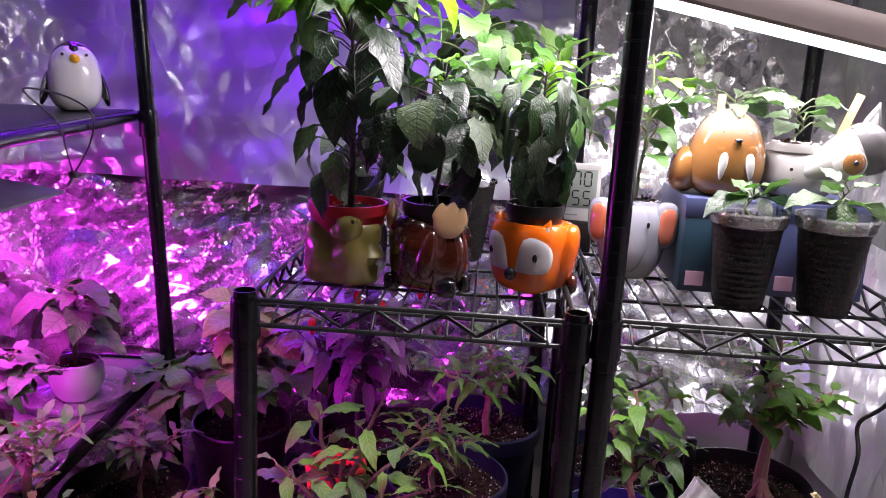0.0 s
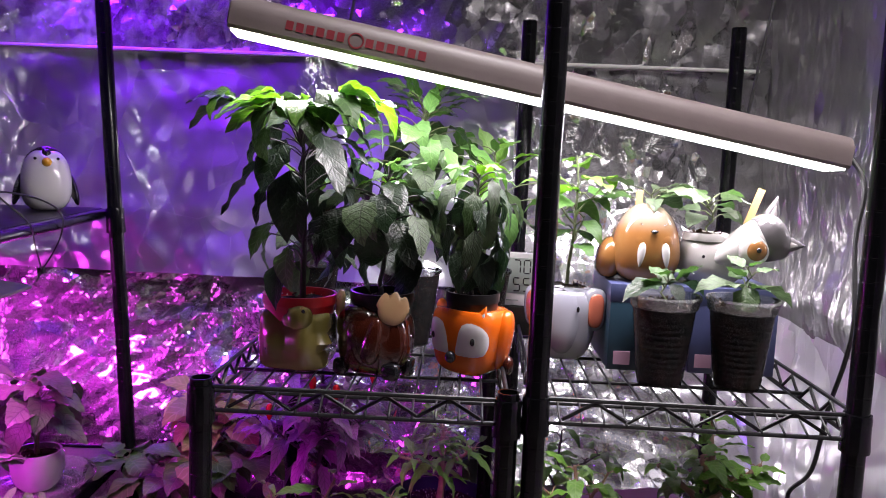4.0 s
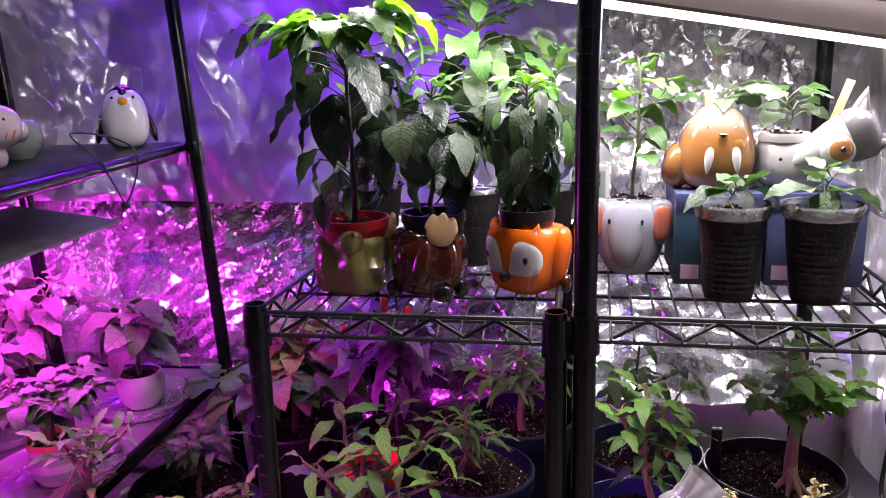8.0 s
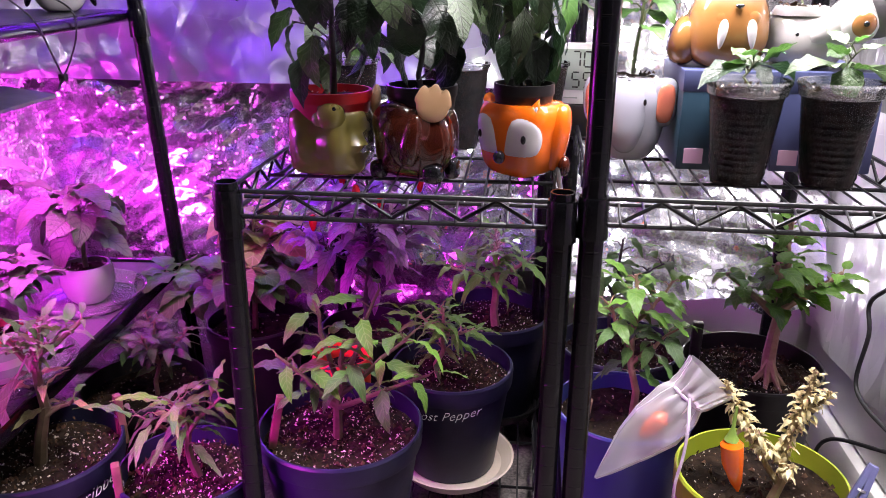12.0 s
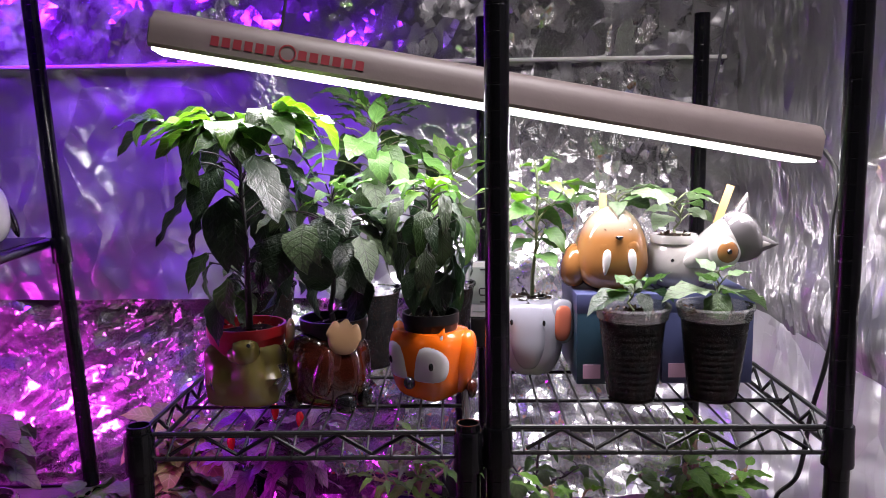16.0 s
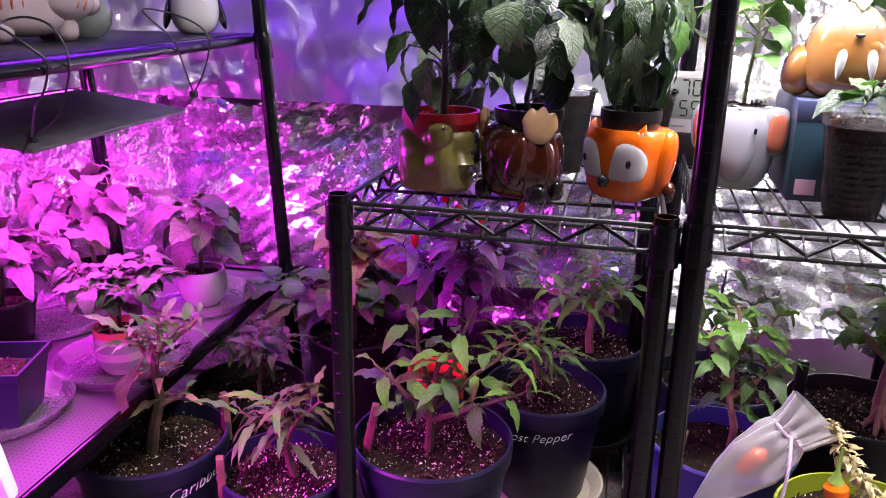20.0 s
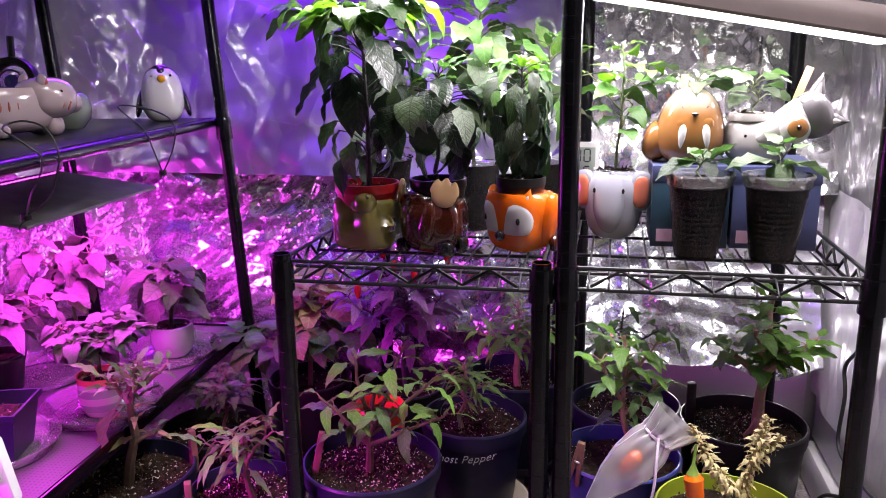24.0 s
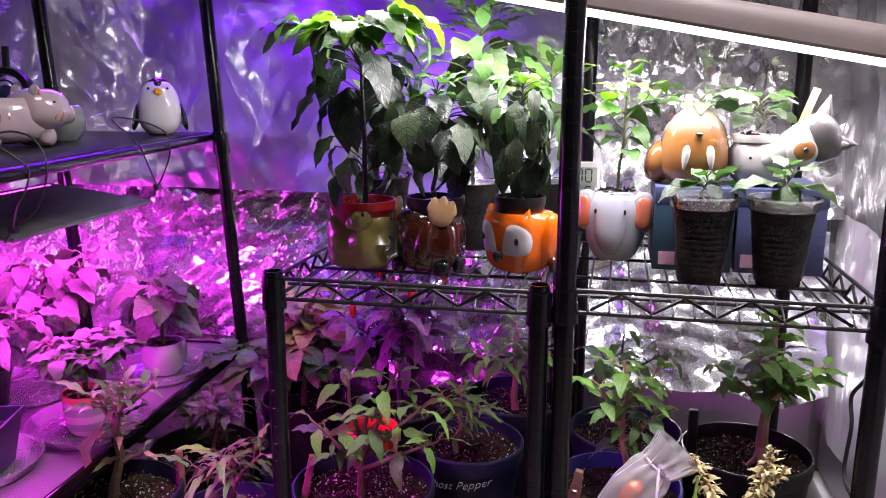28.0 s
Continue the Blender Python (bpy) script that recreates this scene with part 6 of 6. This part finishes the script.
pg.blob((0, -0.021, 0.092), (0.0075, 0.006, 0.009), 1, pose(0, 0, 0, -40), 2.0, 12, 8)
pg.blob((0, -0.0345, 0.0785), (0.0075, 0.0075, 0.0075), 2, None, 2.0, 16, 10)
for s in (-1, 1):
    pg.blob((s * 0.0165, -0.0300, 0.084), (0.0025, 0.002, 0.0025), 1, None, 2.0, 10, 6)
    pg.blob((s * 0.041, 0.002, 0.034), (0.007, 0.018, 0.028), 1, pose(0, 0, 0, 0, s * -14), 2.0, 14, 10)
one("penguin_figurine", pg, [CER_WHITE, CER_BLACK, CER_YELLOW], "glossy white and black penguin figurine with a yellow beak", "figurine", at=pose(-0.787, 0.403, UP_Z + 0.001, 0, 0, 32))
ct = Geo().blob((-0.018, 0, 0.058), (0.060, 0.046, 0.050), 0, None, 3.0, 32, 20, lambda p: Vector((p.x, p.y, min(p.z, 0.8))))
ct.blob((0.034, -0.010, 0.074), (0.046, 0.045, 0.043), 0, None, 2.5, 28, 18)
ct.blob((0.074, -0.014, 0.064), (0.015, 0.026, 0.022), 0, None, 2.3, 18, 12)
ct.blob((0.0885, -0.014, 0.074), (0.003, 0.005, 0.0035), 1, None, 2.0, 10, 6)
for s in (-1, 1):
    ear(ct, (0.016, s * 0.027 - 0.010, 0.110), (0.012, 0.010, 0.014), 0, 0, 20, 2)
    ct.blob((0.038, s * 0.0415 - 0.010, 0.089), (0.003, 0.003, 0.0035), 1, None, 2.0, 10, 6)
    for x in (-0.055, 0.035):
        ct.blob((x, s * 0.022, 0.020), (0.017, 0.017, 0.022), 0, None, 2.4, 14, 8, lambda p: Vector((p.x, p.y, max(p.z, -0.9))))
for x, z in ((0.030, 0.070), (0.040, 0.064), (0.050, 0.060)):
    ct.blob((x, -0.0522, z), (0.0020, 0.0022, 0.010), 2, pose(0, 0, 0, 0, 18), 2.0, 10, 8)
for x in (-0.060, -0.046, -0.032):
    ct.blob((x, -0.0440, 0.062), (0.0018, 0.0022, 0.010), 2, None, 2.0, 10, 8)
one("cat_planter", ct, [CER_PINK, CER_BLACK, CER_CORAL], "pale pink cat-shaped ceramic planter", "planter", at=pose(-0.818, 0.076, UP_Z - 0.0003, 0, 0, 70) @ Matrix.Diagonal((0.92, 0.90, 0.74, 1)))
tall = thing("planter", pose(-0.735, -0.170, UP_Z - 0.0015), "tall cream ceramic planter painted with indigo twigs", "planter")
part("body", Geo().lathe([(0, 0), (0.044, 0), (0.046, 0.004), (0.053, 0.03), (0.062, 0.09), (0.068, 0.15), (0.069, 0.17), (0.065, 0.17), (0.062, 0.15), (0, 0.14)], 40), CER_CREAM, tall)
part("base_ring", Geo().lathe([(0.0445, 0.0005), (0.0465, 0.001), (0.0485, 0.010), (0.047, 0.010), (0.0445, 0.0005)], 40), CER_RIM, tall)
rnd = random.Random(8)
for k, (a0, z0) in enumerate(((300, 0.03), (320, 0.07), (285, 0.10), (345, 0.12))):
    g = Geo()
    pts = []
    for i in range(6):
        z, a = z0 + i * 0.006 + rnd.uniform(-0.002, 0.002), radians(a0 + i * 9)
        r = (0.0530 + (z - 0.03) * 0.15 if z < 0.09 else 0.0620 + (z - 0.09) * 0.1) + 0.0006
        pts.append((r * math.cos(a), r * math.sin(a), z))
        if i:
            q = radians(a0 + i * 9 + rnd.uniform(-4, 4))
            w = z + rnd.uniform(-0.008, 0.010)
            rr = (0.0530 + (w - 0.03) * 0.15 if w < 0.09 else 0.0620 + (w - 0.09) * 0.1) + 0.0004
            g.blob((rr * math.cos(q), rr * math.sin(q), w), (0.004, 0.0012, 0.006), 0, pose(0, 0, 0, 0, rnd.uniform(-60, 60), math.degrees(q) + 90), 2.0, 8, 6)
    g.tube(pts, 0.0011, 5)
    part("painted_twig", g, CER_INDIGO, tall)
one("jar", Geo().lathe([(0, 0), (0.026, 0), (0.040, 0.018), (0.044, 0.038), (0.040, 0.058), (0.032, 0.066), (0.030, 0.062), (0, 0.05)], 32), CER_SAGE, "round sage-glazed ceramic jar behind the cat", "jar", at=pose(-0.855, 0.222, UP_Z + 0.0002) @ Matrix.Scale(0.88, 4))
fan = thing("clip_fan", basis((-0.935, 0.200, UP_Z + 0.078), (1, 0.3, 0), (0.6, -0.8, 0.1)), "small round black clip fan on the shelf", "fan")
part("shroud", Geo().lathe([(0.030, -0.012), (0.040, -0.012), (0.042, 0.0), (0.040, 0.012), (0.030, 0.012), (0.027, 0.0), (0.030, -0.012)], 32), BLACK_PLASTIC, fan)
part("hub", Geo().lathe([(0, 0.010), (0.012, 0.008), (0.013, -0.006), (0, -0.006)], 20), CER_INDIGO, fan)
part("grille", Geo().lathe([(0.019, 0.010), (0.0205, 0.011), (0.019, 0.012), (0.0175, 0.011), (0.019, 0.010)], 24), BLACK_PLASTIC, fan)
part("stand", Geo().tube([(0, 0.041, 0), (0.0, 0.075, 0)], 0.006, 8), BLACK_PLASTIC, fan)

# zip ties that hold the panel, controller, cables
EDGE = lambda s, h: LEFT_NEAR + UX * s + Vector((0, 0, h))
LOOPS = [
    [(0.324, 0.105, 0.649), (0.253, 0.050, 0.692), (0.241, 0.030, 0.713), (0.219, 0.010, 0.741), (0.213, 0.020, 0.755), (0.220, 0.045, 0.769), (0.245, 0.070, 0.773), (0.269, 0.080, 0.778), (0.275, 0.060, 0.782), (0.273, 0.035, 0.775), (0.266, 0.018, 0.757), (0.257, 0.010, 0.742), (0.279, 0.026, 0.720), (0.292, 0.050, 0.681), (0.324, 0.105, 0.649)],
    [(0.680, 0.060, 0.662), (0.594, 0.035, 0.709), (0.517, 0.010, 0.743), (0.514, 0.020, 0.759), (0.523, 0.055, 0.787), (0.556, 0.045, 0.787), (0.599, 0.030, 0.777), (0.630, 0.018, 0.762), (0.630, 0.010, 0.746), (0.641, 0.018, 0.719), (0.666, 0.040, 0.688), (0.680, 0.060, 0.662)]]
for loop in LOOPS:
    # each point: along the rack, inwards from its edge, height
    z = thing("cable_tie", EDGE(loop[3][0], 0.748), "thin black cable tie looped over the shelf edge", "cable tie", "cable ties")
    pts = [UX * (u - loop[3][0]) + UY * v + Vector((0, 0, w - 0.748)) for u, v, w in loop]
    knot = pts[0]
    part("strap", Geo().tube(smooth(pts, 6), 0.0013, 6), BLACK_RUBBER, z)
    part("buckle", Geo().box(knot - Vector((0.005, 0.005, 0.005)), knot + Vector((0.005, 0.005, 0.005)), bevel=0.0012), BLACK_RUBBER, z)
    part("tail", Geo().tube([knot, knot - UX * 0.020 + Vector((0, 0, -0.014))], [0.0022, 0.0014], 6), BLACK_RUBBER, z)
ctl = thing("light_controller", basis(LEFT_NEAR + Vector((0.040, -0.004, 0.622)), (0.10, 0.995, 0), (0, 0, 1)), "black inline lamp controller with round buttons, tied to a post", "controller")
part("case", Geo().box((-0.014, -0.012, -0.040), (0.014, 0.012, 0.040), bevel=0.003), BLACK_PLASTIC, ctl)
for i in range(4):
    part("button", Geo().lathe([(0.0035, 0), (0.0052, 0.0002), (0.0052, 0.0012), (0.0042, 0.0012), (0.0035, 0)], 16, mat=Matrix.Translation((0.002, -0.0122, 0.026 - i * 0.0155)) @ pose(0, 0, 0, 90)), SCREEN_GREY, ctl)
for z in (0.075, -0.085):
    part("tie", Geo().lathe([(0.0145, -0.002), (0.0165, -0.002), (0.0165, 0.002), (0.0145, 0.002)], 20, mat=Matrix.Translation((-0.02, 0.016, z))), BLACK_RUBBER, ctl)
N3 = LEFT_NEAR
cord = thing("switch_cord", N3 + Vector((0.022, -0.006, 0.110)), "white power cord with an inline rocker switch", "cord")
part("cable", Geo().tube(smooth([(-0.06, 0.14, 0.648), (-0.035, 0.08, 0.655), (-0.012, 0.01, 0.63), (-0.004, 0.0, 0.60)]), 0.0028, 8), CABLE_WHITE, cord)
part("cable", Geo().tube(smooth([(0.0, 0.0, 0.498), (0.004, -0.003, 0.45), (0.014, -0.006, 0.41), (0.024, -0.008, 0.385)]), 0.0028, 8), CABLE_WHITE, cord)
sw = part("switch", Geo().box((-0.012, -0.009, -0.04), (0.012, 0.009, 0.03), bevel=0.004, mat=Matrix.Translation((0.026, -0.008, 0.355)) @ pose(0, 0, 0, 0, -10, 20)), CABLE_WHITE, cord, "white rocker switch")
part("rocker", Geo().box((-0.006, -0.0125, -0.012), (0.006, -0.008, 0.010), bevel=0.002, mat=Matrix.Translation((0.026, -0.008, 0.355)) @ pose(0, 0, 0, 0, -10, 20)), CER_WHITE, sw)
part("cable", Geo().tube(smooth([(0.033, -0.008, 0.315), (0.036, -0.010, 0.25), (0.03, -0.012, 0.15), (0.03, -0.03, -0.107)]), 0.0028, 8), CABLE_WHITE, cord)

# black cord on the side wall
blackc = thing("power_cord", (0, 0, 0), "black power cord hanging down beside the rack", "cord")
part("cable", Geo().tube(smooth([(0.408, 0.225, 0.885), (0.425, 0.222, 0.878), (0.432, 0.198, 0.842), (0.430, 0.205, 0.771), (0.430, 0.187, 0.672), (0.430, 0.200, 0.610), (0.430, 0.235, 0.530), (0.430, 0.266, 0.430), (0.430, 0.335, 0.365), (0.430, 0.320, 0.320), (0.430, 0.330, 0.240), (0.430, 0.285, 0.222), (0.435, 0.194, 0.226), (0.455, 0.10, 0.22), (0.455, -0.2, 0.2)]), 0.0032, 8), BLACK_RUBBER, blackc)
part("cable", Geo().tube(smooth([(0.452, 0.16, 0.215), (0.44, 0.25, 0.175), (0.43, 0.371, 0.112), (0.428, 0.414, 0.052), (0.425, 0.36, 0.010), (0.42, 0.2, 0.006), (0.43, -0.1, 0.006)]), 0.0032, 8), BLACK_RUBBER, blackc)

# clothespins
def clothespin(at, mat, label):
    c = thing("clothespin", at, label, "clothespin", "clothespins")
    for s in (-1, 1):
        part("jaw", Geo().box((-0.005, s * 0.0045 - 0.0035, -0.036), (0.005, s * 0.0045 + 0.0035, 0.036), bevel=0.0014, mat=pose(0, 0, 0, s * 4)), mat, c)
    part("spring", Geo().tube([(0.006 * math.sin(t) , 0.006 * math.cos(t), 0.004 + 0.0012 * (t / 6.28)) for t in [i * 0.5 for i in range(30)]], 0.0009, 5), STEEL, c)


clothespin(pose(0.016, 0.126, 0.262, 10, 0, 80), WOOD, "wooden clothespin clipped to a blue pot")
clothespin(pose(0.312, 0.010, 0.268, 15, 18, 70), PIN_PURPLE, "slate purple plastic clothespin clipped to the lime pot")
clothespin(pose(-0.536, -0.030, 0.225, 8, 0, 30), WOOD, "wooden clothespin clipped to a navy pot")
clothespin(pose(-0.600, 0.095, 0.238, 0, 0, 50), WOOD, "wooden clothespin standing at a navy pot")
clothespin(pose(-0.372, 0.070, 0.268, 0, 12, 20), WOOD, "wooden clothespin clipped inside a navy pot")

# thermometer
hy = thing("thermometer", pose(-0.001, 0.400, TOP_L, 0, 0, -8), "white digital thermometer with a large grey display on a black stand", "thermometer")
part("stand", Geo().box((-0.024, -0.012, 0.0), (0.024, 0.020, 0.047), bevel=0.003), BLACK_PLASTIC, hy, "low black stand")
part("case", Geo().box((-0.031, -0.010, 0.047), (0.031, 0.010, 0.134), bevel=0.004), CER_WHITE, hy)
part("display", Geo().box((-0.026, -0.0112, 0.068), (0.026, -0.0095, 0.126), bevel=0.001), SCREEN_GREY, hy)
part("print_bar", Geo().box((-0.020, -0.0108, 0.056), (0.000, -0.0099, 0.058)), SCREEN_GREY, hy)
# strokes of a seven-stroke digit: centre x, centre z, half width, half height, in digit heights
STROKES = {"a": (0.0, 0.5, 0.20, 0.05), "b": (0.24, 0.25, 0.05, 0.2), "c": (0.24, -0.25, 0.05, 0.2), "d": (0.0, -0.5, 0.20, 0.05), "e": (-0.24, -0.25, 0.05, 0.2), "f": (-0.24, 0.25, 0.05, 0.2), "g": (0.0, 0.0, 0.20, 0.05)}
for x, z, lit in ((-0.004, 0.112, "abc"), (0.012, 0.112, "abcdef"), (-0.004, 0.083, "acdfg"), (0.012, 0.083, "acdfg")):
    g = Geo()
    for q in lit:
        cx, cz, w, h = STROKES[q]
        g.box((x + 0.021 * (cx - w), -0.0118, z + 0.021 * (cz - h)), (x + 0.021 * (cx + w), -0.0111, z + 0.021 * (cz + h)))
    part("digit", g, BLACK_PLASTIC, hy, "black display digit")
